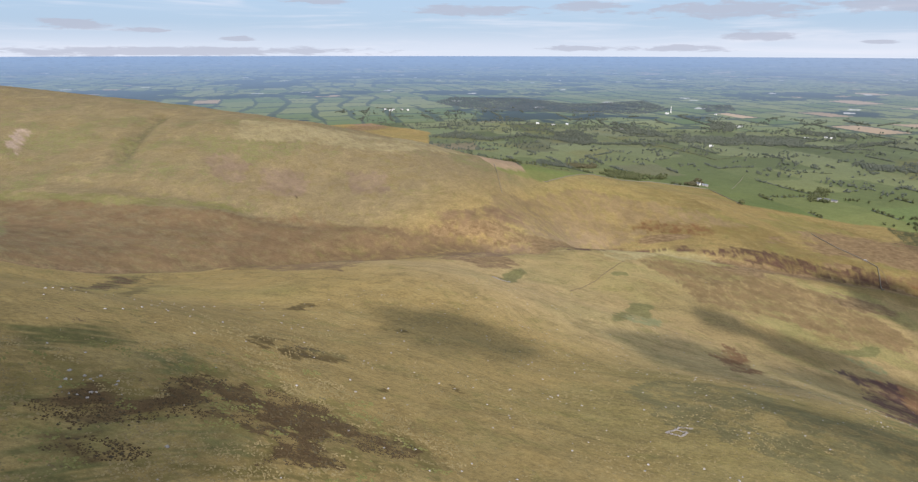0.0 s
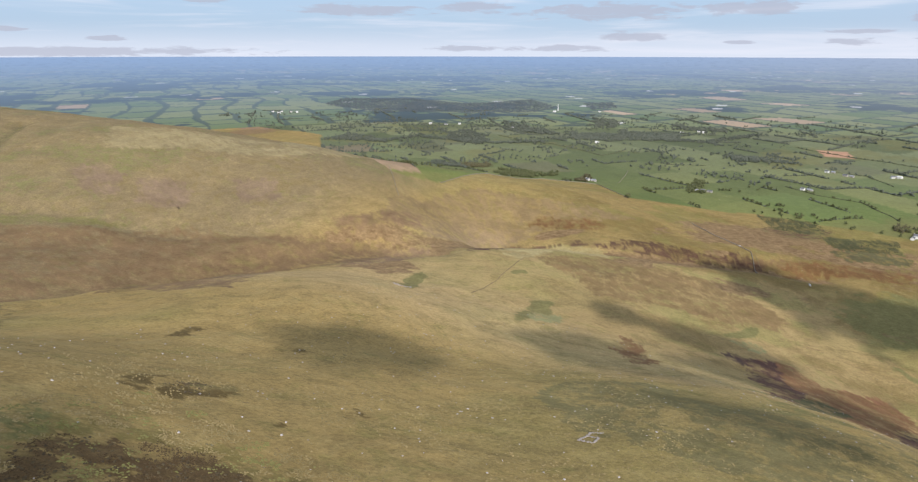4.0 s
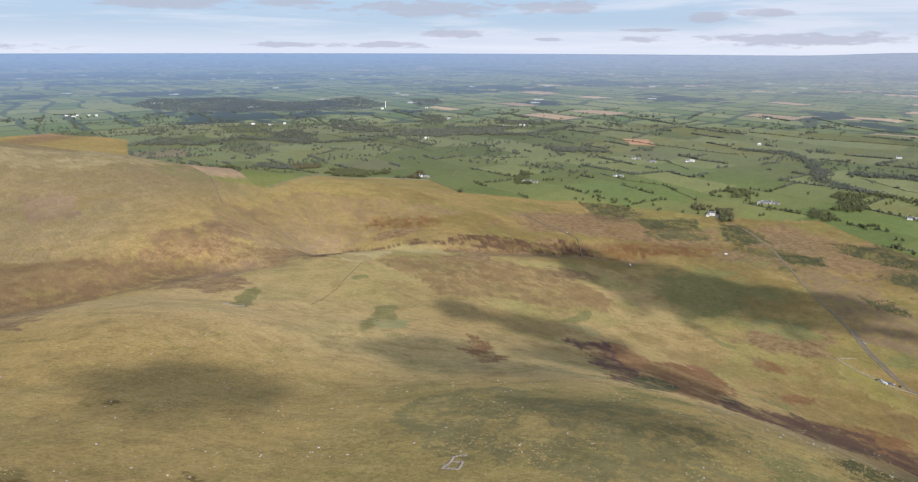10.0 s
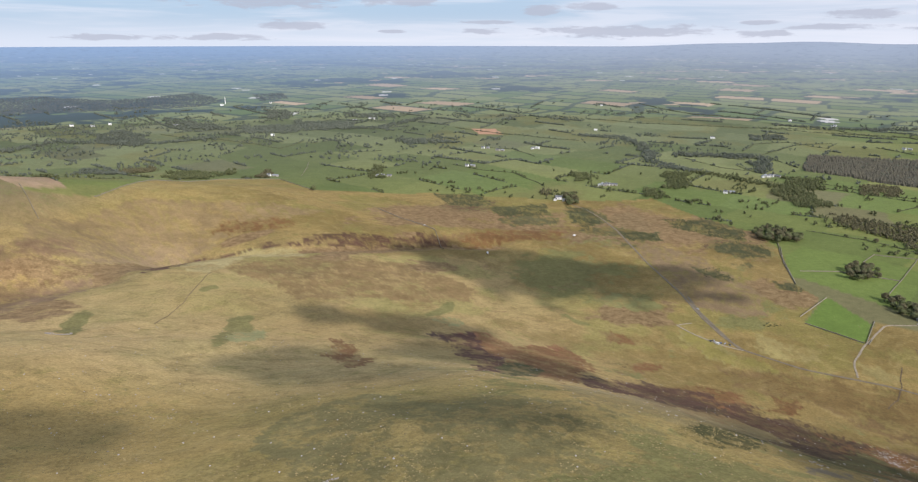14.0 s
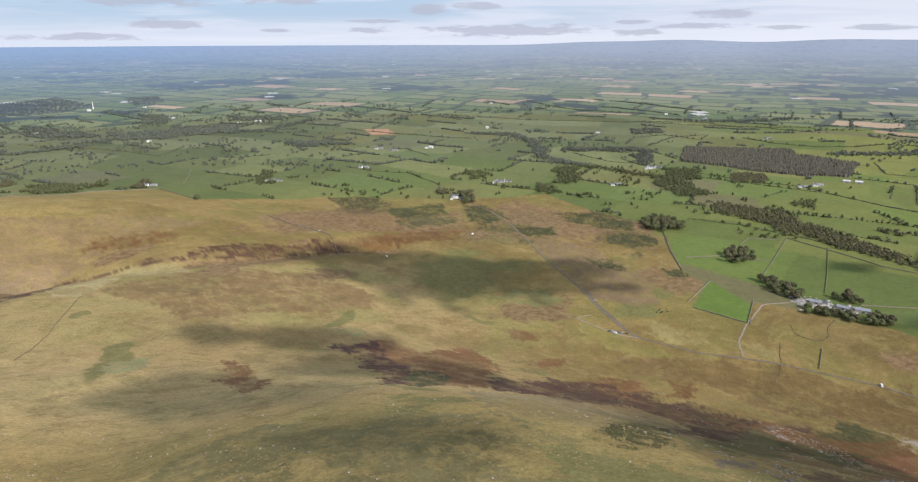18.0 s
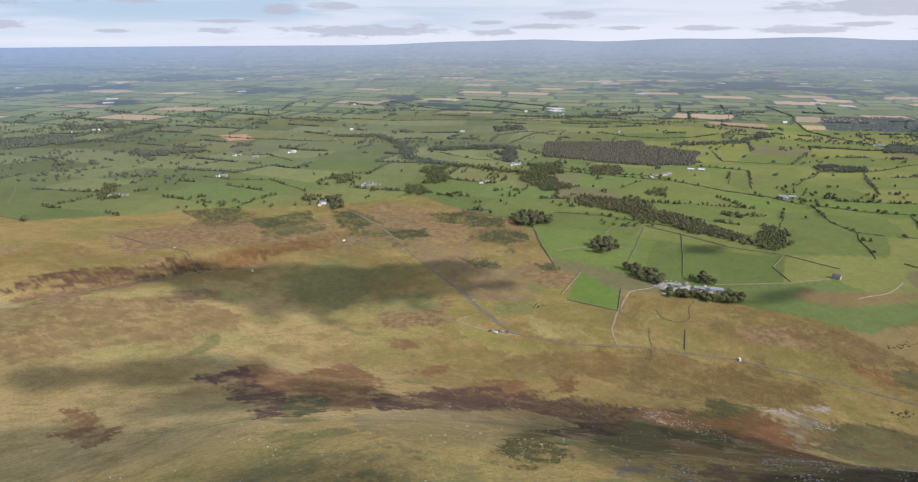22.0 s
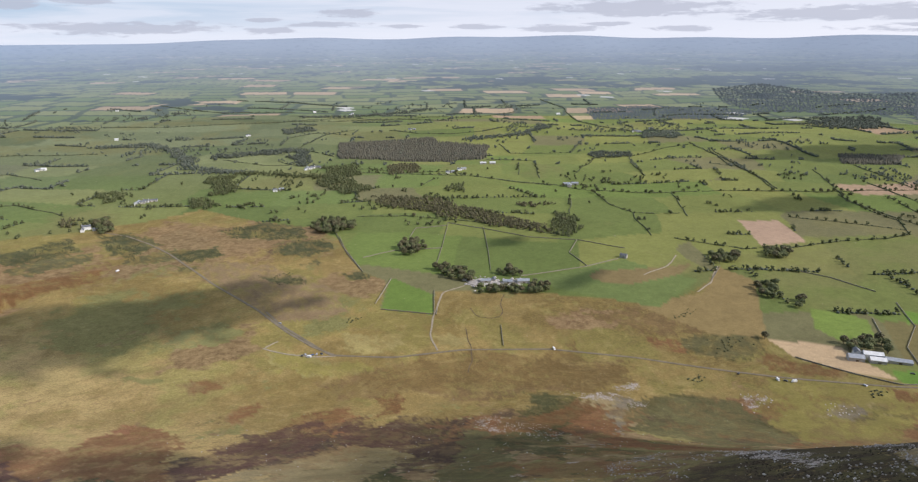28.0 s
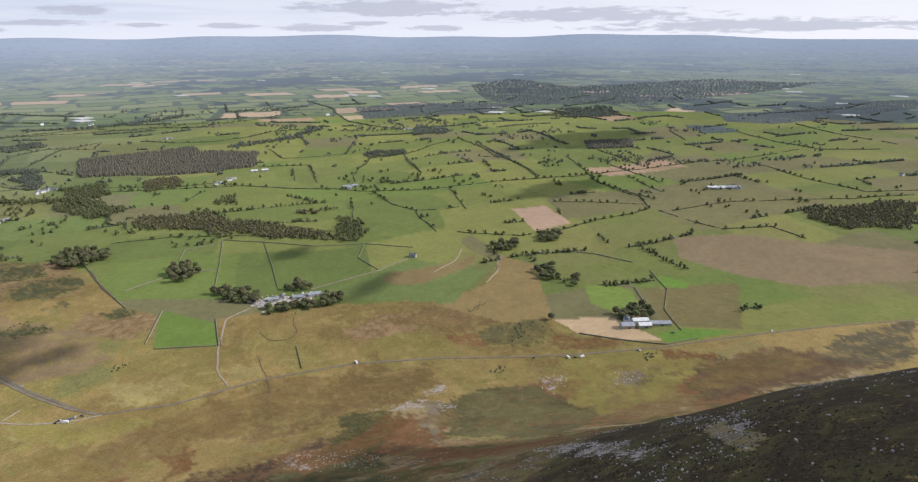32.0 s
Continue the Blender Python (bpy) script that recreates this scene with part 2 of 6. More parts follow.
RUST_B = [
    [(258, 608), (269, 574), (251, 554), (236, 554), (220, 512), (197, 574), (216, 596)],
    [(190, 646), (217, 665), (203, 646)],
]
BROWN_A = [
    [(78, 659), (115, 693), (133, 664), (118, 606), (91, 606)],
    [(174, 763), (223, 753), (207, 727), (173, 733)],
    [(187, 661), (220, 676), (204, 645), (179, 628)],
    [(284, 681), (416, 644), (479, 571), (538, 524), (566, 499), (554, 469), (500, 477), (456, 506), (373, 535), (360, 586), (287, 618)],
    [(649, 608), (704, 578), (817, 511), (867, 478), (754, 423), (725, 467), (694, 484), (658, 532)],
    [(680, 400), (717, 400), (726, 319), (701, 312), (672, 382)],
    [(464, 628), (572, 503), (542, 476), (480, 501), (465, 560), (436, 600)],
]
BROWN_B = [
    [(655, 221), (690, 206), (720, 183), (752, 160), (767, 117), (714, 116), (649, 171), (606, 186), (598, 207)],
    [(178, 770), (217, 733), (204, 724), (175, 747)],
    [(178, 775), (220, 747), (208, 730), (175, 736)],
]
GREEN_A = [
    [(27, 556), (59, 550), (59, 506), (42, 466), (16, 478)],
    [(90, 311), (116, 342), (214, 441), (178, 378), (113, 300), (92, 298)],
    [(290, 421), (412, 499), (464, 472), (438, 442), (333, 412)],
    [(676, 479), (728, 464), (748, 417), (717, 400), (675, 412), (650, 461)],
    [(494, 415), (538, 430), (567, 398), (565, 340), (536, 302), (510, 309), (470, 346), (464, 383)],
    [(429, 512), (470, 478), (441, 451), (395, 449), (394, 482)],
    [(321, 446), (330, 421), (286, 388), (285, 414)],
    [(85, 298), (136, 373), (219, 441), (115, 287), (93, 284)],
]
PURPLE_A = [
    [(5, 493), (18, 560), (35, 581), (26, 519), (13, 475)],
    [(86, 472), (111, 557), (133, 543), (178, 593), (218, 585), (228, 531), (231, 506), (161, 483), (123, 483)],
    [(254, 525), (310, 543), (292, 507), (249, 487)],
    [(-42, 659), (-9, 692), (6, 668), (-21, 643)],
    [(255, 544), (298, 512), (286, 470), (245, 446), (226, 500)],
    [(274, 528), (312, 541), (346, 501), (292, 429), (202, 369)],
    [(-850, 697), (-826, 701), (-795, 661), (-822, 637)],
]
LAWN_A = [
    [(426, 388), (461, 396), (461, 364), (435, 331), (410, 339)],
    [(280, 785), (327, 720), (353, 668), (333, 658), (292, 695), (272, 745)],
]
LITTER_A = [
    [(-132, 1114), (24, 1201), (235, 1270), (226, 1224), (23, 1170), (-129, 1083)],
]
VALE_A = [
    [(-788, 534), (-712, 632), (-589, 711), (-486, 783), (-461, 842), (-436, 747), (-458, 632), (-571, 642), (-420, 392), (-629, 417)],
    [(-1063, 343), (-943, 409), (-833, 501), (-745, 628), (-656, 686), (-565, 743), (-497, 785), (-562, 658), (-393, 366), (-515, 345), (-645, 297), (-666, 206)],
]
MOSS_A = [
    [(-1099, 357), (-937, 447), (-862, 539), (-774, 608), (-850, 512), (-937, 406), (-1057, 341)],
    [(-130, 62), (-122, 76), (-113, 78), (-110, 66), (-119, 54)],
    [(-173, 74), (-176, 100), (-160, 91), (-156, 71)],
]
GORSE_A = [
    [(242, 1248), (327, 1269), (389, 1211), (387, 1171), (318, 1192)],
    [(307, 1191), (345, 1138), (374, 1101), (314, 1139)],
    [(488, 1304), (565, 1321), (565, 1241), (556, 1196), (493, 1227)],
    [(457, 1136), (518, 1135), (546, 1087), (485, 1060)],
    [(372, 1037), (414, 1050), (432, 1000), (393, 996)],
    [(455, 1033), (495, 1041), (485, 1018)],
    [(482, 954), (518, 941), (541, 907), (501, 909)],
    [(88, 1308), (165, 1353), (233, 1326), (203, 1284), (119, 1263)],
    [(259, 1400), (330, 1379), (332, 1291), (275, 1296)],
]
FLUSH_A = [
    [(-191, 56), (-204, 91), (-180, 85), (-178, 64), (-174, 50)],
    [(-147, 40), (-151, 58), (-132, 56), (-109, 42), (-114, 29)],
]
OCHRE_A = [
    [(-186, 141), (-195, 172), (-178, 159), (-178, 140)],
    [(-288, 108), (-507, 256), (-472, 247), (-258, 102)],
]
LING_A = [
    [(-154, 77), (-155, 91), (-146, 103), (-140, 112), (-129, 114), (-112, 114), (-102, 124), (-96, 114), (-100, 105), (-108, 102), (-109, 91), (-113, 82), (-127, 78), (-130, 69), (-134, 58), (-142, 71)],
    [(-149, 49), (-150, 58), (-142, 60), (-137, 64), (-132, 54), (-131, 47), (-136, 43)],
    [(-129, 41), (-127, 48), (-117, 55), (-115, 49), (-120, 37)],
    [(-115, 83), (-106, 93), (-97, 88), (-105, 70)],
]
TURFY_A = [
    [(-174, 50), (-173, 98), (-139, 122), (-101, 128), (-83, 109), (-114, 29)],
]
PINK_A = [
    [(-1294, 443), (-1347, 504), (-1317, 501), (-1239, 430)],
]
SCAR_A = [
    [(-888, 666), (-879, 696), (-841, 720), (-794, 670), (-814, 637), (-843, 627)],
    [(-800, 780), (-753, 829), (-711, 784), (-715, 745), (-751, 732)],
    [(-981, 622), (-963, 668), (-917, 668), (-881, 616), (-920, 590)],
    [(-887, 661), (-850, 697), (-806, 683), (-815, 631)],
    [(-796, 781), (-748, 817), (-712, 784), (-744, 740)],
]
RED_A = [
    [(-2414, 2166), (-2361, 2252), (-2188, 2318), (-1996, 2312), (-2064, 2185)],
]
UMBER_A = [
    [(345, 1174), (425, 1077), (454, 898), (401, 819), (330, 853), (329, 1021)],
]
# stands on the moor, one list for each growth
LITTER_N = [
    [(-306, 848), (-243, 920), (-86, 969), (28, 896), (23, 826), (-122, 776), (-184, 750), (-223, 792)],
    [(328, 663), (428, 631), (464, 577), (575, 559), (512, 497), (444, 526), (388, 575), (319, 619)],
    [(409, 671), (470, 629), (531, 528), (486, 494), (459, 540), (449, 596), (392, 611), (366, 618)],
    [(535, 530), (576, 490), (544, 465), (501, 473), (486, 494)],
    [(626, 216), (696, 209), (743, 170), (733, 133), (699, 116), (602, 190), (610, 221)],
]
BLEACHED_N = [
    [(376, 768), (413, 742), (435, 721), (415, 696), (382, 699), (358, 725)],
    [(461, 693), (481, 675), (471, 644), (450, 655)],
    [(-346, 814), (-413, 1027), (-368, 1049), (-250, 1047), (-221, 963), (-290, 907), (-317, 818)],
]
MEADOW_N = [
    [(283, 782), (311, 728), (351, 686), (353, 660), (308, 678), (275, 734)],
    [(653, 368), (710, 285), (690, 219), (576, 235), (512, 282), (581, 345)],
]
SLOPE_N = [
    [(57, 442), (132, 486), (271, 495), (236, 451), (90, 307), (54, 325)],
]
SCRUB_N = [
    [(438, 1321), (510, 1296), (559, 1206), (543, 1151), (492, 1176), (450, 1242)],
    [(462, 1138), (516, 1155), (558, 1114), (532, 1067), (500, 1066), (466, 1101)],
    [(366, 1234), (404, 1196), (395, 1169), (361, 1192)],
    [(400, 1041), (431, 1002), (434, 959), (407, 980), (393, 1021)],
    [(486, 961), (522, 928), (512, 903), (485, 933)],
    [(-31, 1539), (74, 1535), (93, 1420), (3, 1414)],
    [(82, 1405), (217, 1448), (219, 1356), (110, 1330)],
    [(260, 1423), (306, 1415), (312, 1294), (269, 1258), (248, 1320)],
    [(329, 1227), (405, 1225), (393, 1167), (329, 1172)],
]
RUST_N = [
    [(-418, 1118), (-404, 1175), (-348, 1183), (-292, 1200), (-275, 1145), (-331, 1137), (-383, 1122)],
    [(3, 1162), (67, 1229), (213, 1237), (203, 1184), (92, 1171), (23, 1135)],
    [(-136, 619), (-98, 580), (-76, 528), (-88, 485), (-120, 569)],
    [(13, 706), (56, 663), (102, 676), (64, 480), (26, 459), (34, 567), (24, 647)],
    [(106, 694), (129, 668), (138, 617), (84, 481), (59, 455)],
    [(303, 591), (332, 597), (314, 563), (275, 558)],
    [(363, 484), (410, 464), (482, 469), (448, 438), (370, 431), (341, 448)],
    [(176, 750), (202, 767), (223, 740), (203, 726), (178, 738)],
]
RUST_E = [
    [(195, 668), (222, 675), (203, 640), (179, 633)],
    [(193, 585), (229, 610), (251, 612), (266, 592), (215, 529)],
    [(311, 603), (328, 601), (324, 581), (301, 565), (298, 582)],
    [(701, 278), (722, 224), (699, 213), (679, 257)],
    [(710, 406), (726, 331), (709, 312), (684, 346), (664, 382)],
]
MAROON_N = [
    [(-411, 852), (-433, 1021), (-375, 1051), (-312, 1059), (-253, 1067), (-251, 1055), (-310, 1049), (-372, 1040), (-359, 847), (-389, 807)],
    [(-251, 1070), (-242, 1107), (-187, 1125), (-95, 1139), (-47, 1196), (2, 1147), (-12, 1141), (-107, 1088), (-180, 1066), (-246, 1058)],
    [(91, 513), (167, 587), (251, 598), (243, 564), (187, 505), (126, 490), (83, 464)],
    [(267, 536), (303, 537), (306, 510), (255, 481)],
    [(-29, 676), (10, 697), (24, 647), (34, 567), (19, 461), (-4, 462), (5, 524), (-5, 628)],
    [(248, 574), (276, 576), (279, 503), (241, 459), (219, 520)],
]
OLIVE_N = [
    [(675, 481), (736, 468), (751, 423), (724, 406), (675, 417), (648, 464)],
    [(475, 413), (531, 427), (572, 381), (570, 340), (539, 325), (524, 293), (412, 274), (420, 325), (430, 387)],
    [(178, 353), (322, 485), (328, 443), (194, 304), (154, 296)],
]
WET_N = [
    [(92, 308), (160, 390), (218, 440), (122, 294), (100, 293)],
    [(429, 508), (455, 492), (424, 474), (408, 486)],
    [(26, 536), (44, 568), (67, 533), (49, 469), (18, 456)],
    [(430, 512), (453, 496), (447, 476), (417, 493)],
    [(323, 452), (350, 437), (362, 404), (253, 323), (290, 400)],
]
TURF_N = [
    [(-225, 600), (-198, 631), (-180, 590), (-205, 569)],
    [(-24, 740), (4, 759), (8, 732), (-16, 717)],
    [(216, 905), (281, 889), (285, 848), (239, 838), (211, 865)],
]
SCREE_GREY_N = [
    [(134, 274), (162, 283), (149, 261), (133, 261)],
    [(609, 299), (636, 295), (636, 271), (606, 279)],
    [(514, 472), (490, 432), (396, 382), (462, 433)],
    [(273, 181), (288, 174), (248, 160), (234, 160), (246, 171)],
]
SLUMP_A = [
    [(-611, 769), (-572, 829), (-529, 931), (-501, 862), (-554, 771), (-600, 753)],
]
PALE_CREST_A = [
    [(-1106, 784), (-1012, 872), (-892, 991), (-1331, 1854), (-757, 1072), (-804, 890), (-930, 796), (-1003, 705)],
]
PEATY_A = [
    [(-186, 139), (-192, 152), (-183, 163), (-177, 154), (-174, 140), (-180, 136)],
    [(-195, 131), (-207, 150), (-208, 164), (-195, 148), (-188, 131)],
    [(-301, 230), (-314, 255), (-302, 268), (-292, 244)],
    [(-239, 258), (-241, 267), (-233, 267), (-229, 255)],
    [(-141, 180), (-145, 197), (-138, 197), (-135, 181)],
    [(-145, 147), (-147, 155), (-143, 154), (-141, 148)],
]
BROWN_HEATH_A = [
    [(554, 207), (657, 166), (751, 115), (809, 26), (728, 37), (656, 108), (591, 173)],
    [(647, 224), (755, 172), (751, 115), (706, 82), (644, 127), (606, 169), (574, 195)],
]
DARK_HEATH_A = [
    [(829, 90), (932, 7), (736, 32), (707, 77), (728, 116)],
]
SADDLE_A = [
    [(-606, 950), (-562, 1197), (-362, 1273), (-244, 1264), (-394, 1095), (-483, 859), (-549, 825)],
]
SHOULDER_A = [
    [(-2, 343), (30, 330), (67, 320), (108, 325), (101, 306), (-10, 217), (-32, 240), (-26, 290)],
    [(-96, 338), (-54, 356), (-5, 317), (27, 272), (53, 241), (-1, 222), (-70, 231), (-100, 274)],
]
COVER = [((0.240, 0.170, 0.082), SADDLE_A),
         ((0.185, 0.158, 0.066), SHOULDER_A),
         ((0.200, 0.156, 0.052), TURFY_A),
         ((0.18, 0.108, 0.055), LITTER_A),
         ((0.145, 0.130, 0.045), FLUSH_A),
         ((0.18, 0.165, 0.06), MOSS_A),
         ((0.18, 0.138, 0.054), OCHRE_A),
         ((0.108, 0.068, 0.030), LING_A),
         ((0.186, 0.122, 0.062), VALE_A),
         ((0.09, 0.086, 0.04), GORSE_A),
         ((0.215, 0.15, 0.082), UMBER_A),
         ((0.172, 0.113, 0.048), BROWN_A),
         ((0.172, 0.113, 0.048), BROWN_B),
         ((0.262, 0.225, 0.08), LAWN_A),
         ((0.195, 0.095, 0.042), RUST_A),
         ((0.195, 0.095, 0.042), RUST_B),
         ((0.078, 0.071, 0.026), GREEN_A),
         ((0.066, 0.041, 0.029), PURPLE_A),
         ((0.24, 0.15, 0.11), RED_A),
         ((0.215, 0.155, 0.1), SCAR_A),
         ((0.34, 0.26, 0.2), PINK_A),
         ((0.215, 0.140, 0.075), SLUMP_A),
         ((0.290, 0.240, 0.125), PALE_CREST_A),
         ((0.130, 0.090, 0.032), PEATY_A),
         ((0.120, 0.075, 0.040), BROWN_HEATH_A),
         ((0.092, 0.082, 0.050), DARK_HEATH_A),
         ((0.165, 0.110, 0.040), LITTER_N),
         ((0.295, 0.240, 0.092), BLEACHED_N),
         ((0.235, 0.200, 0.056), MEADOW_N),
         ((0.240, 0.190, 0.085), SLOPE_N),
         ((0.062, 0.066, 0.03), SCRUB_N),
         ((0.155, 0.082, 0.032), RUST_N),
         ((0.155, 0.082, 0.032), RUST_E),
         ((0.085, 0.046, 0.03), MAROON_N),
         ((0.115, 0.105, 0.045), OLIVE_N),
         ((0.066, 0.066, 0.026), WET_N),
         ((0.190, 0.182, 0.068), TURF_N),
         ((0.205, 0.170, 0.120), SCREE_GREY_N)]

# straight-edged fields of their own colour
PLOTS = [
    ((0.36, 0.25, 0.17), [(1230, 682), (1287, 629), (1184, 536), (1098, 578)]),
    ((0.44, 0.32, 0.19), [(750, 413), (790, 348), (740, 276), (725, 310), (723, 370)]),
    ((0.125, 0.185, 0.04), [(534, 887), (541, 794), (498, 742), (457, 804)]),
    ((0.42, 0.33, 0.20), [(2451, 2111), (2529, 2057), (2337, 1860), (2263, 1908)]),
    ((0.195, 0.148, 0.085), [(1171, 343), (1233, 253), (1249, 113), (1269, -30), (1115, -14), (1017, 127), (1024, 221), (1069, 314)]),
    ((0.42, 0.25, 0.16), [(109, 2656), (202, 2669), (223, 2516), (134, 2524)]),
    ((0.215, 0.158, 0.066), [(946, 579), (926, 509), (757, 417), (715, 466), (723, 580), (829, 540)]),
    ((0.11, 0.20, 0.035), [(750, 278), (773, 258), (759, 236), (732, 261)]),
    ((0.25, 0.20, 0.10), [(2560, 2010), (2640, 2080), (2860, 1990), (2960, 1800), (2900, 1690), (2700, 1830)]),
    ((0.125, 0.160, 0.050), [(688, 735), (857, 696), (869, 567), (737, 554), (685, 688)]),
]
PLOTS_EAST = [
    ((0.15, 0.128, 0.052), [(905, 337), (929, 315), (987, 218), (805, 194), (790, 252), (799, 284)]),
    ((0.185, 0.14, 0.062), [(753, 684), (785, 692), (812, 672), (863, 639), (927, 612), (867, 599), (786, 622), (756, 654)]),
    ((0.12, 0.205, 0.035), [(965, 328), (971, 297), (958, 280), (935, 282), (923, 313)]),
    ((0.115, 0.2, 0.035), [(757, 286), (784, 257), (792, 205), (748, 238), (730, 267)]),
    ((0.15, 0.205, 0.045), [(887, 417), (902, 352), (852, 329), (806, 352), (822, 386)]),
]
# fell wall between the open moor and the farmland
MOOR_EDGE = [(-1717, 2150), (-1240, 1560), (-913, 1202), (-677, 1063), (-614, 1141), (-602, 1441), (-557, 1599),
             (-423, 1647), (-309, 1494), (-48, 1540), (35, 1530), (223, 1492), (340, 1476), (476, 1489), (518, 1322),
             (581, 1203), (575, 1100), (517, 938), (521, 881), (461, 809), (498, 742), (552, 801), (665, 682),
             (729, 589), (741, 552), (872, 554), (946, 579), (906, 500), (748, 413), (740, 303), (732, 274),
             (801, 168), (933, 7), (1200, -400)]
BROKEN = [(180, 560), (480, 470), (640, 320), (745, 150), (730, 70), (480, 90), (330, 200), (240, 280), (120, 420)]
FIELD_TURN, FIELD_LONG, FIELD_DEEP = radians(-41), 205.0, 150.0


def inside(x, y, ring):
    hit = np.zeros(x.shape, bool)
    for (ax, ay), (bx, by) in zip(ring, ring[1:] + ring[:1]):
        cross = (ay > y) != (by > y)
        with np.errstate(divide="ignore", invalid="ignore"):
            hit ^= cross & (x < (bx - ax) * (y - ay) / (by - ay + 1e-9) + ax)
    return hit


MOOR_RING = MOOR_EDGE + [(1200, -3000), (-6000, -3000), (-6000, 2600), (-3200, 2500)]


def patch_warp(x, y):
    """Ragged outline for the patches: a wobble of the rim, and shifted coordinates."""
    wob = soft_noise(x, y, 75, 21, 5, 0.65) * 0.7 + soft_noise(x, y, 14, 22, 2) * 0.22
    return wob, x + soft_noise(x, y, 50, 23, 3) * 16, y + soft_noise(x, y, 50, 24, 3) * 16


def patch(x, y, rows, warp=None):
    best = np.zeros(x.shape)
    wob, x, y = warp or patch_warp(x, y)
    for cx, cy, ax, ay, bx, by in rows:
        det = ax * by - ay * bx
        if abs(det) < 1:
            continue
        near = np.abs(x - cx) + np.abs(y - cy) < 3 * (abs(ax) + abs(ay) + abs(bx) + abs(by))
        dx, dy = x[near] - cx, y[near] - cy
        s = np.hypot((dx * by - dy * bx) / det, (dy * ax - dx * ay) / det) + wob[near]
        best[near] = np.maximum(best[near], 1 - smooth(s, 0.35, 1.35))
    return best


def field_uv(x, y):
    c, s = math.cos(FIELD_TURN), math.sin(FIELD_TURN)
    u, v = (c * x + s * y) / FIELD_LONG, (-s * x + c * y) / FIELD_DEEP
    return u + 0.42 * soft_noise(x, y, 330, 31, 1), v + 0.42 * soft_noise(x, y, 360, 33, 1)


def field_cell(x, y):
    u, v = field_uv(x, y)
    row = np.floor(v)
    u = u + lattice(row, row * 0, 41)
    return np.floor(u), row, u - np.floor(u), v - row


def ground_cover(x, y):
    """Colour of the sward, and the shares of heather, bracken, stone and wet green."""
    moor = inside(x, y, MOOR_RING)
    z = land(x, y)
    a, b = soft_noise(x, y, 260, 51, 4), soft_noise(x, y, 70, 52, 4)
    dry = np.array([0.342, 0.244, 0.090])
    col = dry * (1 + 0.14 * a + 0.10 * b)[..., None]
    olive = smooth(a + 0.6 * b, -0.05, 0.5)[..., None] * 0.5
    col = col * (1 - olive) + np.array([0.206, 0.180, 0.060]) * olive
    # lower moor: a mosaic of brown bracken litter, olive sedge and bleached grass
    low = (1 - smooth(z, 40, 105)) * smooth(y, 150, 320) * (1 - 0.6 * smooth(-x, 350, 550))
    r1, r2 = soft_noise(x, y, 120, 64, 6, 0.66), soft_noise(x, y, 90, 65, 6, 0.66)
    litter = (low * (0.42 + 0.5 * smooth(r1 + 0.35 * a, -0.08, 0.16)))[..., None]
    col = col * (1 - litter) + np.array([0.182, 0.130, 0.042]) * (1 + 0.12 * b)[..., None] * litter
    sedge = (low * smooth(r2 - 0.4 * r1, 0.05, 0.28) * 0.7)[..., None]
    col = col * (1 - sedge) + np.array([0.200, 0.176, 0.050]) * sedge
    warp = patch_warp(x, y)
    wet = np.maximum(patch(x, y, GREEN, warp), patch(x, y, GREEN2, warp))
    heath = 0.8 * np.maximum(patch(x, y, HEATH, warp), patch(x, y, HEATH2, warp))
    fern = np.maximum(patch(x, y, BRACKEN, warp), patch(x, y, BRACKEN2, warp))
    stone = patch(x, y, SCREE, warp) * 0.8
    # rough ground of its own accord: summit heath, the broken north face, the rock hill and the flat moor
    m1, m2, m3 = soft_noise(x, y, 34, 54, 4, 0.6), soft_noise(x, y, 55, 55, 4, 0.6), soft_noise(x, y, 22, 56, 3, 0.6)
    top = np.exp(-(((x + 150) / 110) ** 2 + ((y - 50) / 75) ** 2))
    face = smooth(x, 40, 200) * smooth(y, 190, 300) * smooth(z, 8, 30)
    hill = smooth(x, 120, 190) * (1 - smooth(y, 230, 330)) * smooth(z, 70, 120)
    flat = (1 - smooth(z, 14, 40)) * smooth(np.hypot(x, y), 400, 600)
    heath = np.maximum(heath, top * smooth(m1, -0.25, 0.45) * 0.5)
    heath = np.maximum(heath, face * smooth(m2 + 0.5 * m3, 0.12, 0.5) * 0.62)
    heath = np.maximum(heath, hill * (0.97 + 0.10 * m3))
    fern = np.maximum(fern, face * smooth(-m2 + 0.5 * m1, 0.0, 0.5) * 0.8)
    fern = np.maximum(fern, flat * smooth(m2 + 0.6 * a, 0.0, 0.6) * 0.45)
    wet = np.maximum(wet, face * smooth(m1 - 0.5 * m2, -0.1, 0.5) * 0.85)
    wet = np.maximum(wet, top * smooth(m1 - m2, 0.25, 0.7) * 0.8)
    wet = np.maximum(wet, flat * smooth(m1 - a, 0.35, 0.8) * 0.6)
    stone = np.maximum(stone, (face + 0.45 * hill) * smooth(m3 - 0.3 * m2, 0.38, 0.7) * 0.75)
    # shares thin out over the shoulder above the moor
    shoulder = smooth(x, -60, 40) * (1 - smooth(x, 220, 330)) * smooth(z, 60, 100) * (1 - hill)
    wet = np.maximum(wet, shoulder * smooth(m1 + 0.4 * a, -0.35, 0.4) * 0.85)
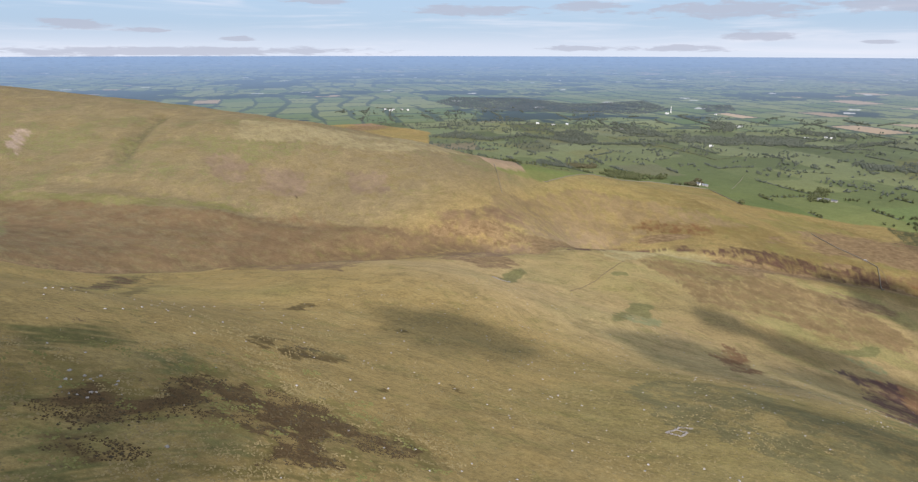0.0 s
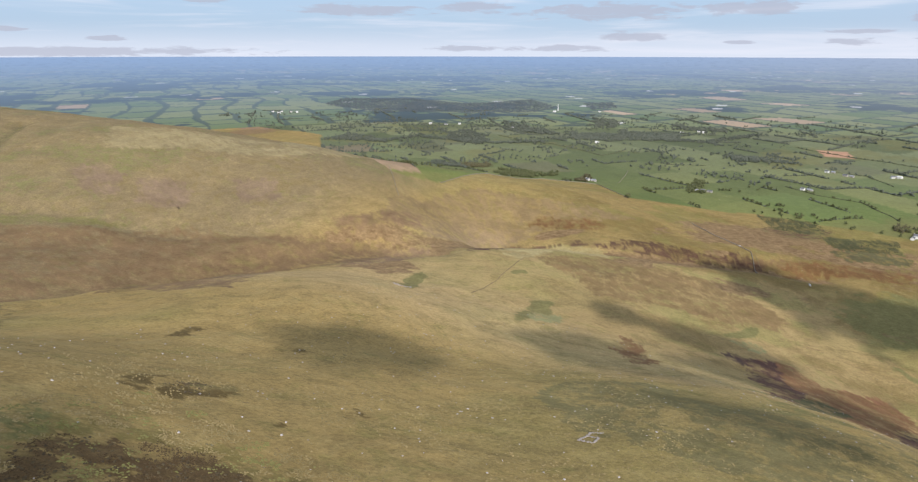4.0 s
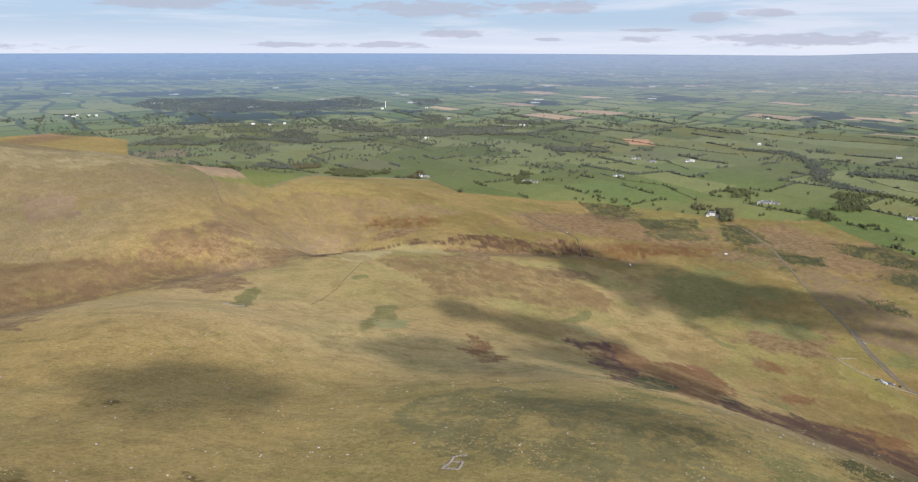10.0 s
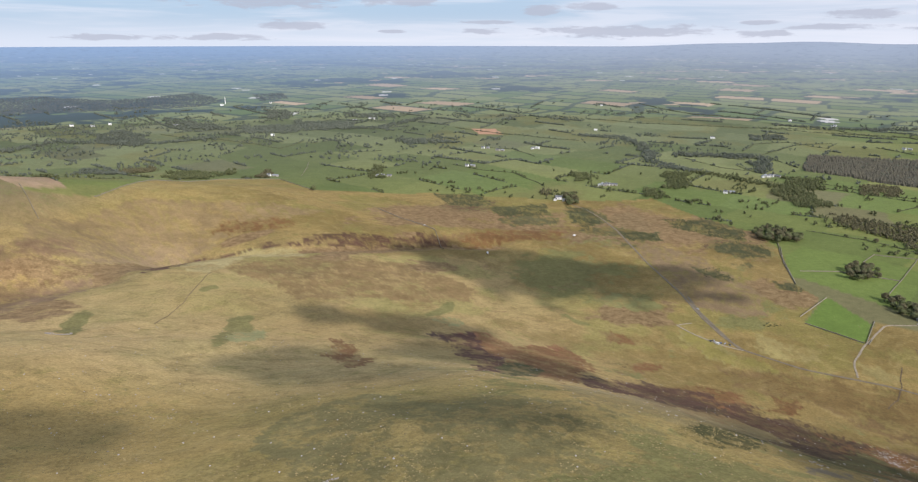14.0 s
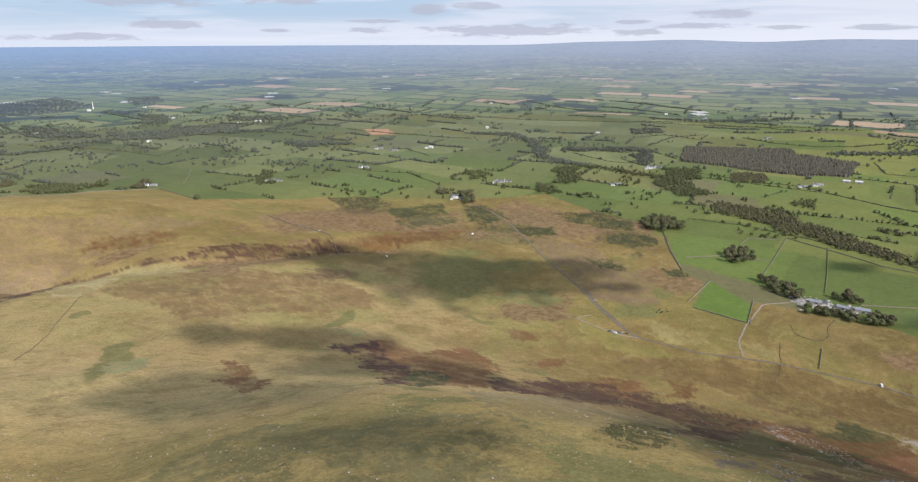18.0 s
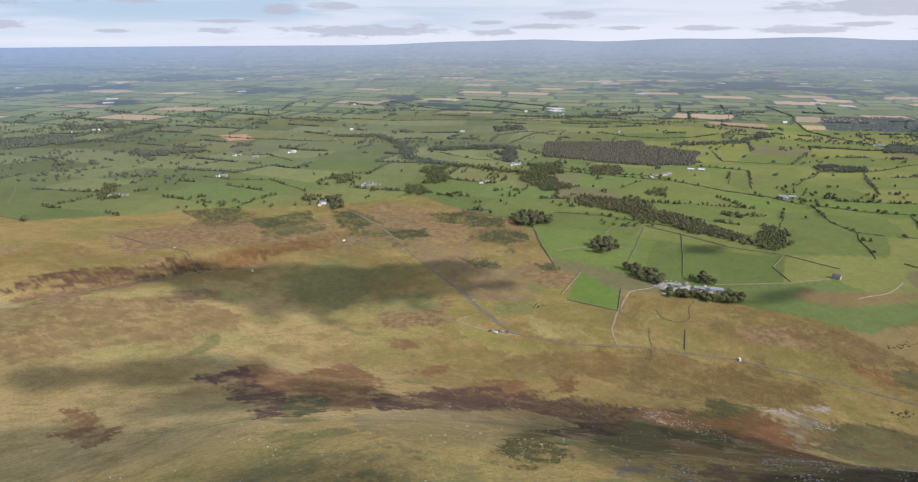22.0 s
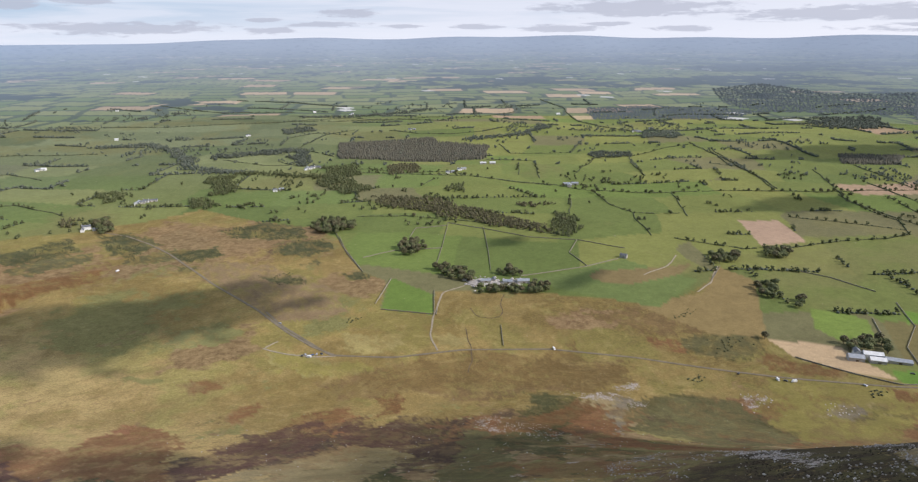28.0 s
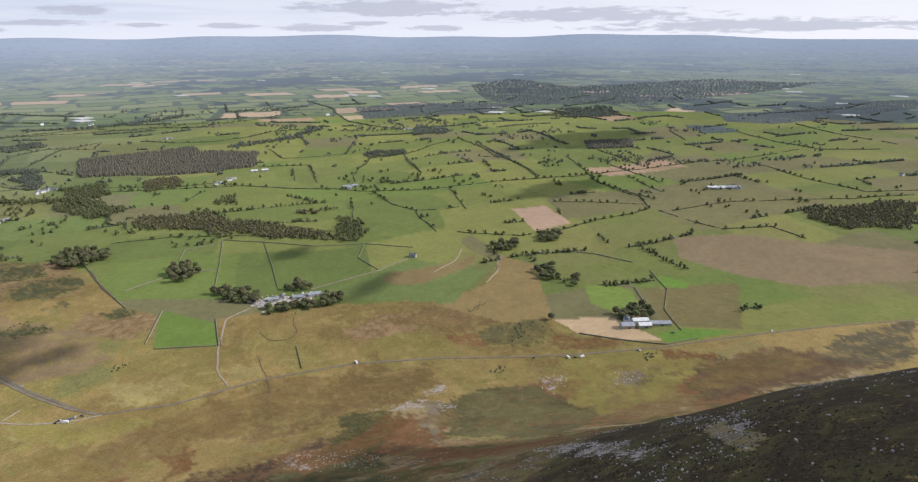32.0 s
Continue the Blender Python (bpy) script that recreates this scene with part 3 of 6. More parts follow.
    for depth, breadth, line in BECKS[:2]:
        fern = np.maximum(fern, 0.85 * np.exp(-(off_line(x, y, line) / (breadth * 0.9)) ** 2))
    spur = smooth(-x, 520, 700) * smooth(z, 60, 100)
    grey = (spur * (0.84 + 0.14 * m2))[..., None]
    col = col * (1 - grey) + np.array([0.190, 0.150, 0.086]) * (1 + 0.10 * b + 0.06 * a)[..., None] * grey
    wet = np.maximum(wet, spur * smooth(m2 + a, -0.3, 0.6) * 0.6)
    ravine = np.exp(-(off_line(x, y, BECKS[3][2]) / 10.0) ** 2)[..., None] * 0.75
    col = col * (1 - ravine) + np.array([0.105, 0.098, 0.050]) * ravine
    # outlined stands, with ragged edges and thin places inside
    sway = np.clip(np.hypot(x, y) / 450, 0.3, 1.0) * 15
    ex = x + soft_noise(x, y, 34, 57, 4, 0.65) * sway + soft_noise(x, y, 10, 58, 4, 0.75) * (2 + sway * 0.55)
    ey = y + soft_noise(x, y, 34, 59, 4, 0.65) * sway + soft_noise(x, y, 10, 60, 4, 0.75) * (2 + sway * 0.55)
    near = 1 - smooth(np.hypot(x, y), 220, 420)
    gaps = smooth(soft_noise(x, y, 15, 63, 5, 0.80) + near * 1.2 * soft_noise(x, y, 6, 67, 4, 0.8), -0.22 + 0.08 * near, 0.06)
    thin = 0.36 - 0.16 * near + (0.62 + 0.16 * near) * gaps
    wild = np.ones(x.shape)
    # broken ground below the rocky hill: bracken, heather and flushes in small stands
    broken = inside(ex, ey, BROKEN) * 0.85
    for tone, seed, least in (((0.180, 0.120, 0.053), 66, -0.45), ((0.195, 0.098, 0.044), 71, 0.02), ((0.094, 0.085, 0.032), 68, 0.06),
                              ((0.075, 0.048, 0.033), 69, 0.16), ((0.33, 0.26, 0.135), 70, 0.17)):
        some = (broken * smooth(soft_noise(x, y, 48, seed, 6, 0.68), least, least + 0.10))[..., None]
        col = col * (1 - some) + np.array(tone) * some
        wild = np.minimum(wild, 1 - 0.7 * some[..., 0])
    for tone, rings_of in COVER:
        for ring in rings_of:
            xs, ys = zip(*ring)
            on = np.flatnonzero((ex > min(xs)) & (ex < max(xs)) & (ey > min(ys)) & (ey < max(ys)))
            on = on[inside(ex[on], ey[on], ring)]
            share = thin[on][..., None]
            col[on] = col[on] * (1 - share) + np.array(tone) * (1 + 0.25 * m1[on] + 0.12 * m3[on])[..., None] * share
            wild[on] = np.minimum(wild[on], 1 - 0.5 * thin[on])
            for kind in (heath, fern, wet, stone):
                kind[on] *= 0.35
    # moor colour made paler on the plateau and darker to the east
    pale_plateau = smooth(-x, -330, -40) * smooth(y, 330, 480) * (1 - smooth(y, 980, 1120)) * (1 - smooth(-x, 420, 560))
    dark_east = np.maximum(smooth(x, 380, 640) * smooth(y, 60, 160), smooth(x, 60, 180) * (1 - smooth(y, 460, 640)))
    col = col * (1 + 0.32 * pale_plateau - 0.20 * dark_east)[..., None] * (1 + pale_plateau[..., None] * np.array([0.0, 0.02, 0.26]))
    # farmland
    ci, cj, fu, fv = field_cell(x, y)
    k, k2 = lattice(ci, cj, 61), lattice(ci, cj, 62)
    f = np.array([0.122, 0.158, 0.044]) * (1 - k[..., None]) + np.array([0.208, 0.216, 0.062]) * k[..., None]
    f = np.where(((k2 > 0.30) & (k2 < 0.42))[..., None], np.array([0.142, 0.188, 0.048]), f)
    rush = (k2 > 0.92 - 0.30 * smooth(x, 800, 1000) * (1 - smooth(y, 500, 900)))[..., None]
    f = np.where(rush, np.array([0.165, 0.155, 0.072]), f)
    f = np.where((k2 < 0.02)[..., None], np.array([0.36, 0.25, 0.16]), f)
    # eastern fields darkened in the colour, standing in for cloud shade
    f = f * ((1 + 0.10 * b + 0.08 * a) * (1.0 - 0.14 * smooth(x, 500, 850) * (1 - smooth(y, 550, 1100))))[..., None]
    # distance haze mixed into the pasture colour, fading out to the east
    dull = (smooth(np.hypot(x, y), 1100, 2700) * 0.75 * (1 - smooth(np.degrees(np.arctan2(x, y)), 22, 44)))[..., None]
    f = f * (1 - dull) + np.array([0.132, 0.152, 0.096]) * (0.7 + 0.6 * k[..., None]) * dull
    brown = smooth(a + 0.7 * r2, 0.15, 0.6)[..., None] * 0.5
    f = f * (1 - brown) + np.array([0.165, 0.150, 0.060]) * brown
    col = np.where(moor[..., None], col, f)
    for tone, ring in PLOTS + PLOTS_EAST:
        on = inside(x, y, ring)
        col[on] = np.array(tone) * (1 + 0.06 * b[on] + 0.05 * a[on])[..., None]
        moor &= ~on
    shares = np.stack([heath, fern, stone, wet], -1) * moor[..., None]
    return col, shares, moor * wild


def turf_material():
    mat = bpy.data.materials.new("turf")
    mat.use_nodes = True
    n = Nodes(mat.node_tree)
    shader = mat.node_tree.nodes["Principled BSDF"]
    at = n.add("ShaderNodeTexCoord").outputs["Object"]
    sward, shares, wild = (n.add("ShaderNodeAttribute") for _ in range(3))
    sward.attribute_name, shares.attribute_name, wild.attribute_name = "sward", "shares", "wild"
    part3 = n.add("ShaderNodeSeparateColor")
    n.put(shares.outputs["Color"], part3.inputs[0])
    fine, mid, broad = n.noise(at, 0.9, 3), n.noise(at, 0.11, 6, 0.68), n.noise(at, 0.03, 4, 0.6)
    mid2 = n.noise(n.stretch(at, 1, 1, 1, 40, 13, 7), 0.07, 6, 0.7)
    bands = n.noise(n.stretch(at, 0.02, 0.02, 0.42), 1.0, 5, 0.65)
    tuft = n.noise(n.stretch(at, 1, 1, 0.3), 2.6, 2, 0.6)
    color = sward.outputs["Color"]
    wash = n.noise(n.stretch(at, 1, 1, 1, 5, 9, 3), 0.017, 9, 0.68, 2.2)
    rough = wild.outputs["Fac"]
    color = n.mix(n.math("MULTIPLY", n.math("MULTIPLY", n.ramp(wash, 0.50, 0.64), rough), 0.50), color, (0.205, 0.155, 0.062))
    color = n.mix(n.math("MULTIPLY", n.math("MULTIPLY", n.ramp(wash, 0.36, 0.50, 1.0, 0.0), rough), 0.26), color, (0.370, 0.292, 0.125))
    moss = n.noise(n.stretch(at, 1, 1, 1, 70, 31, 3), 0.045, 7, 0.7, 0.8)
    color = n.mix(n.math("MULTIPLY", n.math("MULTIPLY", n.ramp(moss, 0.52, 0.68), rough), 0.45), color, (0.190, 0.176, 0.052))
    dash = n.noise(n.stretch(at, 0.30, 0.30, 1.6, 11, 3, 0), 1.0, 4, 0.75, 0.4)
    color = n.mix(n.math("MULTIPLY", n.math("MULTIPLY", n.ramp(dash, 0.60, 0.70), rough), 0.22), color, (0.150, 0.100, 0.052))
    # scattered dark clumps and pale tufts on the rough ground
    clump = n.ramp(n.math("ADD", mid, n.math("MULTIPLY", n.math("SUBTRACT", fine, 0.5), 0.5)), 0.66, 0.76)
    color = n.mix(n.math("MULTIPLY", n.math("MULTIPLY", clump, wild.outputs["Fac"]), 0.35), color, (0.13, 0.10, 0.045))
    pale = n.ramp(tuft, 0.56, 0.72)
    color = n.mix(n.math("MULTIPLY", n.math("MULTIPLY", pale, wild.outputs["Fac"]), 0.18), color, (0.42, 0.35, 0.18))
    wet_tone = n.mix(mid, (0.115, 0.115, 0.042), (0.205, 0.198, 0.075))
    color = n.mix(n.math("MULTIPLY", n.ramp(n.math("ADD", n.math("MULTIPLY_ADD", shares.outputs["Alpha"], 1.5, -0.28), n.math("MULTIPLY", n.math("SUBTRACT", mid, 0.5), 2.6)), 0.30, 0.85), 0.8), color, wet_tone)
    fern_tone = n.mix(n.ramp(mid, 0.35, 0.65), (0.170, 0.105, 0.056), (0.255, 0.172, 0.090))
    fern = n.ramp(n.math("ADD", n.math("MULTIPLY_ADD", part3.outputs[1], 1.6, -0.35), n.math("MULTIPLY", n.math("SUBTRACT", mid2, 0.5), 2.4)), 0.22, 0.80)
    color = n.mix(n.math("MULTIPLY", fern, 0.80), color, fern_tone)
    heath_tone = n.mix(n.ramp(mid2, 0.42, 0.58), (0.110, 0.068, 0.040), (0.150, 0.130, 0.050))
    heath_tone = n.mix(n.ramp(fine, 0.50, 0.75, 0.0, 0.4), heath_tone, (0.20, 0.160, 0.075))
    # much darker tone where the heather share is highest, on the rocky hill
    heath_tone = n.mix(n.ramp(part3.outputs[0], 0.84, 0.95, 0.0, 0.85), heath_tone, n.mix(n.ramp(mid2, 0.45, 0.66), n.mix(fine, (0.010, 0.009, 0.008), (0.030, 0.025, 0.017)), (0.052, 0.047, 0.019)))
    heath = n.ramp(n.math("ADD", n.math("MULTIPLY_ADD", part3.outputs[0], 1.6, -0.35), n.math("ADD", n.math("MULTIPLY", n.math("SUBTRACT", mid, 0.5), 4.2), n.math("MULTIPLY", n.math("SUBTRACT", fine, 0.5), 1.7))), 0.32, 0.72)
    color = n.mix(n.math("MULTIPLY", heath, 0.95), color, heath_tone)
    rock_tone = n.mix(fine, (0.16, 0.135, 0.115), (0.42, 0.375, 0.34))
    rock = n.ramp(n.math("ADD", part3.outputs[2], n.math("MULTIPLY", n.math("SUBTRACT", n.math("ADD", n.math("MULTIPLY", mid, 0.6), n.math("MULTIPLY", fine, 0.4)), 0.5), 4.5)), 0.66, 0.90)
    color = n.mix(n.math("MULTIPLY", rock, 0.9), color, rock_tone)
    streak = n.math("MULTIPLY", n.math("SUBTRACT", bands, 0.5), n.math("MULTIPLY", wild.outputs["Fac"], 0.32))
    mottle = n.math("ADD", n.math("MULTIPLY", n.math("SUBTRACT", mid, 0.5), 0.65), n.math("MULTIPLY", n.math("SUBTRACT", broad, 0.5), 0.35))
    shade = n.math("ADD", n.math("ADD", 0.62, n.math("ADD", streak, mottle)), n.math("MULTIPLY", n.math("ADD", fine, tuft), 0.38))
    grit = n.noise(n.stretch(at, 1, 1, 0.6, 2, 8, 1), 0.45, 6, 0.78)
    shade = n.math("MULTIPLY", shade, n.math("ADD", 1.0, n.math("MULTIPLY", n.math("MULTIPLY", n.math("SUBTRACT", grit, 0.5), 1.7), n.math("ADD", n.math("MULTIPLY", rough, 0.6), 0.4))))
    sprig = n.noise(n.stretch(at, 1, 1, 0.5, 21, 4, 9), 0.38, 7, 0.8, 0.3)
    color = n.mix(n.math("MULTIPLY", n.math("MULTIPLY", n.ramp(sprig, 0.57, 0.63), rough), 0.30), color, (0.125, 0.088, 0.040))
    wisp = n.noise(n.stretch(at, 1, 1, 0.5, 6, 40, 2), 0.75, 5, 0.8)
    color = n.mix(n.math("MULTIPLY", n.math("MULTIPLY", n.ramp(wisp, 0.58, 0.66), rough), 0.24), color, (0.43, 0.345, 0.165))
    level = n.add("ShaderNodeCombineColor")
    for socket in level.inputs:
        n.put(shade, socket)
    color = n.mix(1.0, color, level.outputs[0], "MULTIPLY")
    n.put(color, shader.inputs["Base Color"])
    shader.inputs["Roughness"].default_value = 0.95
    shader.inputs["Specular IOR Level"].default_value = 0.12
    bump = n.add("ShaderNodeBump")
    bump.inputs["Strength"].default_value, bump.inputs["Distance"].default_value = 0.32, 0.8
    n.put(n.math("ADD", n.math("MULTIPLY", fine, 0.6), n.math("MULTIPLY", mid, 1.6)), bump.inputs["Height"])
    n.put(bump.outputs[0], shader.inputs["Normal"])
    return mat


def ring_sheet(name, yaws, radii, material, paint, close):
    """A sheet of rings about HOME, with colour attributes from paint(x, y)."""
    a, r = np.meshgrid(np.radians(yaws), radii)
    x, y = HOME[0] - np.sin(a) * r, HOME[1] + np.cos(a) * r
    z = land(x, y)
    rows, cols = x.shape
    co = np.stack([x, y, z], -1).reshape(-1, 3)
    i, j = np.meshgrid(np.arange(rows - 1), np.arange(cols if close else cols - 1), indexing="ij")
    k = (j + 1) % cols
    quads = np.stack([i * cols + j, (i + 1) * cols + j, (i + 1) * cols + k, i * cols + k], -1).reshape(-1, 4)
    me = bpy.data.meshes.new(name)
    me.vertices.add(len(co))
    me.vertices.foreach_set("co", co.ravel())
    me.loops.add(quads.size)
    me.loops.foreach_set("vertex_index", quads.ravel().astype(np.int32))
    me.polygons.add(len(quads))
    me.polygons.foreach_set("loop_start", np.arange(0, quads.size, 4, dtype=np.int32))
    me.polygons.foreach_set("use_smooth", np.ones(len(quads), bool))
    me.update(calc_edges=True)
    for key, kind, values in paint(x.ravel(), y.ravel()):
        layer = me.attributes.new(key, kind, "POINT")
        layer.data.foreach_set("color" if kind == "FLOAT_COLOR" else "value", np.ascontiguousarray(values, np.float32).ravel())
    me.materials.append(material)
    return new(name, me)


def paint_ground(x, y):
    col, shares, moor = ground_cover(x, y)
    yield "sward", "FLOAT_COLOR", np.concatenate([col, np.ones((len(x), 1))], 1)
    yield "shares", "FLOAT_COLOR", shares
    yield "wild", "FLOAT", moor


EDGE = 3060.0
yaw_steps = np.concatenate([np.arange(-108, 82, 0.18), np.arange(82, 252, 2.0)])
near_rings = np.array([1.0, 12, 25, 38, 50, 60])
rings = np.concatenate([near_rings, 68 * (EDGE / 68) ** np.linspace(0, 1, 440)])
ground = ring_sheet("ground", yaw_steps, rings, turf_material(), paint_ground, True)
tagged(ground, "straw-coloured fell grass, bracken moor and green fields", "ground", kind="structure")


def distance_material():
    mat = bpy.data.materials.new("distance")
    mat.use_nodes = True
    n = Nodes(mat.node_tree)
    shader = mat.node_tree.nodes["Principled BSDF"]
    tone = n.add("ShaderNodeAttribute")
    tone.attribute_name = "tone"
    at = n.add("ShaderNodeTexCoord").outputs["Object"]
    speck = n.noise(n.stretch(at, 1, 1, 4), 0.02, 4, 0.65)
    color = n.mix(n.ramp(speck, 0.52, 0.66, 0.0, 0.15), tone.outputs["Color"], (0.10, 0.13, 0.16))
    n.put(color, shader.inputs["Base Color"])
    shader.inputs["Roughness"].default_value = 1.0
    shader.inputs["Specular IOR Level"].default_value = 0.0
    return mat


def paint_distance(x, y):
    """The plain far off, thickening into blue air: woods, pastures, stubble and pale roofs."""
    r = np.hypot(x - HOME[0], y - HOME[1])
    z = land(x, y)
    # distance over a level plain at which the ground would lie as low in the view
    deep = 348.0 * r / np.maximum(348.0 - z, 348.0 * r / 60000.0)
    px, py = (x - HOME[0]) / r * deep, (y - HOME[1]) / r * deep
    ci, cj, fu, fv = field_cell(px * 0.72, py * 0.72)
    k, k2 = lattice(ci, cj, 91)[:, None], lattice(ci, cj, 92)[:, None]
    w1 = soft_noise(px, py, 1500, 73, 3, 0.6)
    w2 = soft_noise(px, py, 430, 74, 4, 0.7)
    rows = np.minimum(np.minimum(fu, 1 - fu) * 1.4, np.minimum(fv, 1 - fv))
    hedge = (rows < 0.10)[:, None] * (lattice(ci, cj, 93) < 0.85)[:, None]
    wood = smooth(w2 + 0.6 * w1 + 0.12 * smooth(deep, 4000, 9000), 0.14, 0.24)[:, None]
    wood = np.maximum(wood, 0.75 * hedge)
    stubble = ((k2 > 0.90) & (soft_noise(px, py, 2600, 75, 2)[:, None] > -0.1)) * (1 - wood)
    base = np.array([0.120, 0.160, 0.062]) * (1 - k) + np.array([0.205, 0.222, 0.100]) * k
    base = base * (1 - stubble) + np.array([0.40, 0.30, 0.19]) * (0.8 + 0.4 * k) * stubble
    base = base * (1 - wood) + np.array([0.052, 0.068, 0.056]) * wood
    spot_i, spot_j = np.floor(px / 60), np.floor(py / 90)
    town = (lattice(spot_i, spot_j, 98) < 0.004 + 0.05 * smooth(soft_noise(px, py, 1300, 99, 2), 0.45, 0.7))[:, None] * 0.8
    base = base * (1 - town) + np.array([0.62, 0.60, 0.57]) * town
    # aerial haze painted into the tone: land fades to blue with depth
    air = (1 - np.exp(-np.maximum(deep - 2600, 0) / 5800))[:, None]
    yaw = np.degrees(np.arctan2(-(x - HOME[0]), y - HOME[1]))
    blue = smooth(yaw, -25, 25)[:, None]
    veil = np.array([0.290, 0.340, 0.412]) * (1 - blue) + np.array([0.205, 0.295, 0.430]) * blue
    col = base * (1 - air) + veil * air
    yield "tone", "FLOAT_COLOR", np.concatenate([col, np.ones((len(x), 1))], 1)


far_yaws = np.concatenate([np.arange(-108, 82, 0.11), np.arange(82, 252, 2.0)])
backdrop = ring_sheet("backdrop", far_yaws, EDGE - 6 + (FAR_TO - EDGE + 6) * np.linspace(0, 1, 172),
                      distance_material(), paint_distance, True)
tagged(backdrop, "hazy blue plain and long hills at the skyline", "distance", kind="structure")


# ---- materials of the things ----
def plain(name, tones, scale=1.0, rough=0.8, metal=0.0, spread=0.25, bump=0.3, depth=0.05, coat=0.0):
    """Two tones in mottles, a second grain, and a shift from piece to piece."""
    mat = bpy.data.materials.new(name)
    mat.use_nodes = True
    n = Nodes(mat.node_tree)
    shader = mat.node_tree.nodes["Principled BSDF"]
    at = n.add("ShaderNodeTexCoord").outputs["Object"]
    broad, grain = n.noise(at, scale, 3, 0.6), n.noise(at, scale * 6, 3, 0.6)
    color = n.mix(n.ramp(broad, 0.3, 0.7), tones[0], tones[1])
    piece = n.add("ShaderNodeObjectInfo").outputs["Random"]
    isle = n.add("ShaderNodeNewGeometry").outputs["Random Per Island"]
    level = n.math("ADD", 1 - spread, n.math("MULTIPLY", n.math("ADD", n.math("ADD", piece, isle), grain), spread * 0.66))
    tone = n.add("ShaderNodeCombineColor")
    for socket in tone.inputs:
        n.put(level, socket)
    n.put(n.mix(1.0, color, tone.outputs[0], "MULTIPLY"), shader.inputs["Base Color"])
    shader.inputs["Roughness"].default_value, shader.inputs["Metallic"].default_value = rough, metal
    shader.inputs["Specular IOR Level"].default_value = 0.25
    shader.inputs["Coat Weight"].default_value = coat
    relief = n.add("ShaderNodeBump")
    relief.inputs["Strength"].default_value, relief.inputs["Distance"].default_value = bump, depth
    n.put(grain, relief.inputs["Height"])
    n.put(relief.outputs[0], shader.inputs["Normal"])
    return mat


LEAF = plain("leaf", ((0.080, 0.094, 0.040), (0.126, 0.134, 0.056)), 0.25, 0.8, spread=0.4, bump=0.6, depth=0.3)
LEAF_BROWN = plain("turning_leaf", ((0.092, 0.088, 0.046), (0.134, 0.120, 0.062)), 0.25, 0.8, spread=0.4, bump=0.6, depth=0.3)
NEEDLE = plain("needle", ((0.092, 0.088, 0.066), (0.128, 0.118, 0.082)), 0.06, 0.85, spread=0.3, bump=0.6, depth=0.3)
# foliage far off: haze is put into these two colours, paler and bluer
HAZED_NEEDLE = plain("hazed_needle", ((0.092, 0.114, 0.122), (0.114, 0.134, 0.140)), 0.02, 0.9, spread=0.22, bump=0.3, depth=0.3)
HAZED_LEAF = plain("hazed_leaf", ((0.090, 0.106, 0.082), (0.126, 0.138, 0.104)), 0.05, 0.9, spread=0.35, bump=0.3, depth=0.3)
WALL_STONE = plain("wall_stone", ((0.17, 0.15, 0.11), (0.28, 0.25, 0.19)), 1.2, 0.9, spread=0.3, bump=0.6)
HEDGE = plain("hedge_leaf", ((0.080, 0.092, 0.052), (0.125, 0.132, 0.072)), 0.3, 0.85, spread=0.5, bump=0.6, depth=0.3)
GORSE_LEAF = plain("gorse_leaf", ((0.058, 0.066, 0.032), (0.098, 0.100, 0.045)), 0.3, 0.9, spread=0.5)
TUSSOCK = plain("tussock_grass", ((0.21, 0.165, 0.070), (0.33, 0.255, 0.118)), 0.05, 0.95, spread=0.5)
# a darker heather colour for the rocky hill
DARK_HEATHER = plain("dark_heather", ((0.014, 0.012, 0.009), (0.040, 0.034, 0.020)), 0.4, 0.95, spread=0.5)
HEATHER = plain("heather_twig", ((0.075, 0.056, 0.034), (0.130, 0.104, 0.052)), 0.6, 0.95, spread=0.5)
LING_TWIG = plain("ling_twig", ((0.078, 0.050, 0.024), (0.140, 0.098, 0.044)), 0.5, 0.95, spread=0.5)
MOSS_GREEN = plain("moss_cushion", ((0.150, 0.145, 0.045), (0.225, 0.210, 0.070)), 0.5, 0.95, spread=0.4)
BARK = plain("bark", ((0.09, 0.07, 0.05), (0.16, 0.13, 0.10)), 1.5)
STONE = plain("field_stone", ((0.20, 0.18, 0.16), (0.36, 0.33, 0.30)), 1.2, 0.9, spread=0.4, bump=0.6)
PALE_STONE = plain("pale_stone", ((0.30, 0.275, 0.25), (0.50, 0.465, 0.43)), 1.2, 0.9, spread=0.4, bump=0.6)
TARMAC = plain("tarmac", ((0.150, 0.124, 0.084), (0.200, 0.168, 0.118)), 0.15, 0.9)
GRIT = plain("gravel", ((0.25, 0.21, 0.145), (0.34, 0.29, 0.21)), 0.2, 0.95)
TROD = plain("trodden_earth", ((0.165, 0.120, 0.062), (0.220, 0.165, 0.085)), 0.2, 0.95)
PEAT = plain("peat_bank", ((0.085, 0.060, 0.035), (0.150, 0.110, 0.060)), 0.2, 0.95)
LIME = plain("limewash", ((0.70, 0.69, 0.66), (0.82, 0.81, 0.79)), 0.5, 0.8, spread=0.1)
GREY_WALL = plain("grey_render", ((0.34, 0.32, 0.29), (0.46, 0.43, 0.39)), 0.5, 0.85, spread=0.15)
SLATE = plain("slate", ((0.10, 0.11, 0.125), (0.18, 0.185, 0.20)), 0.8, 0.6, spread=0.25)
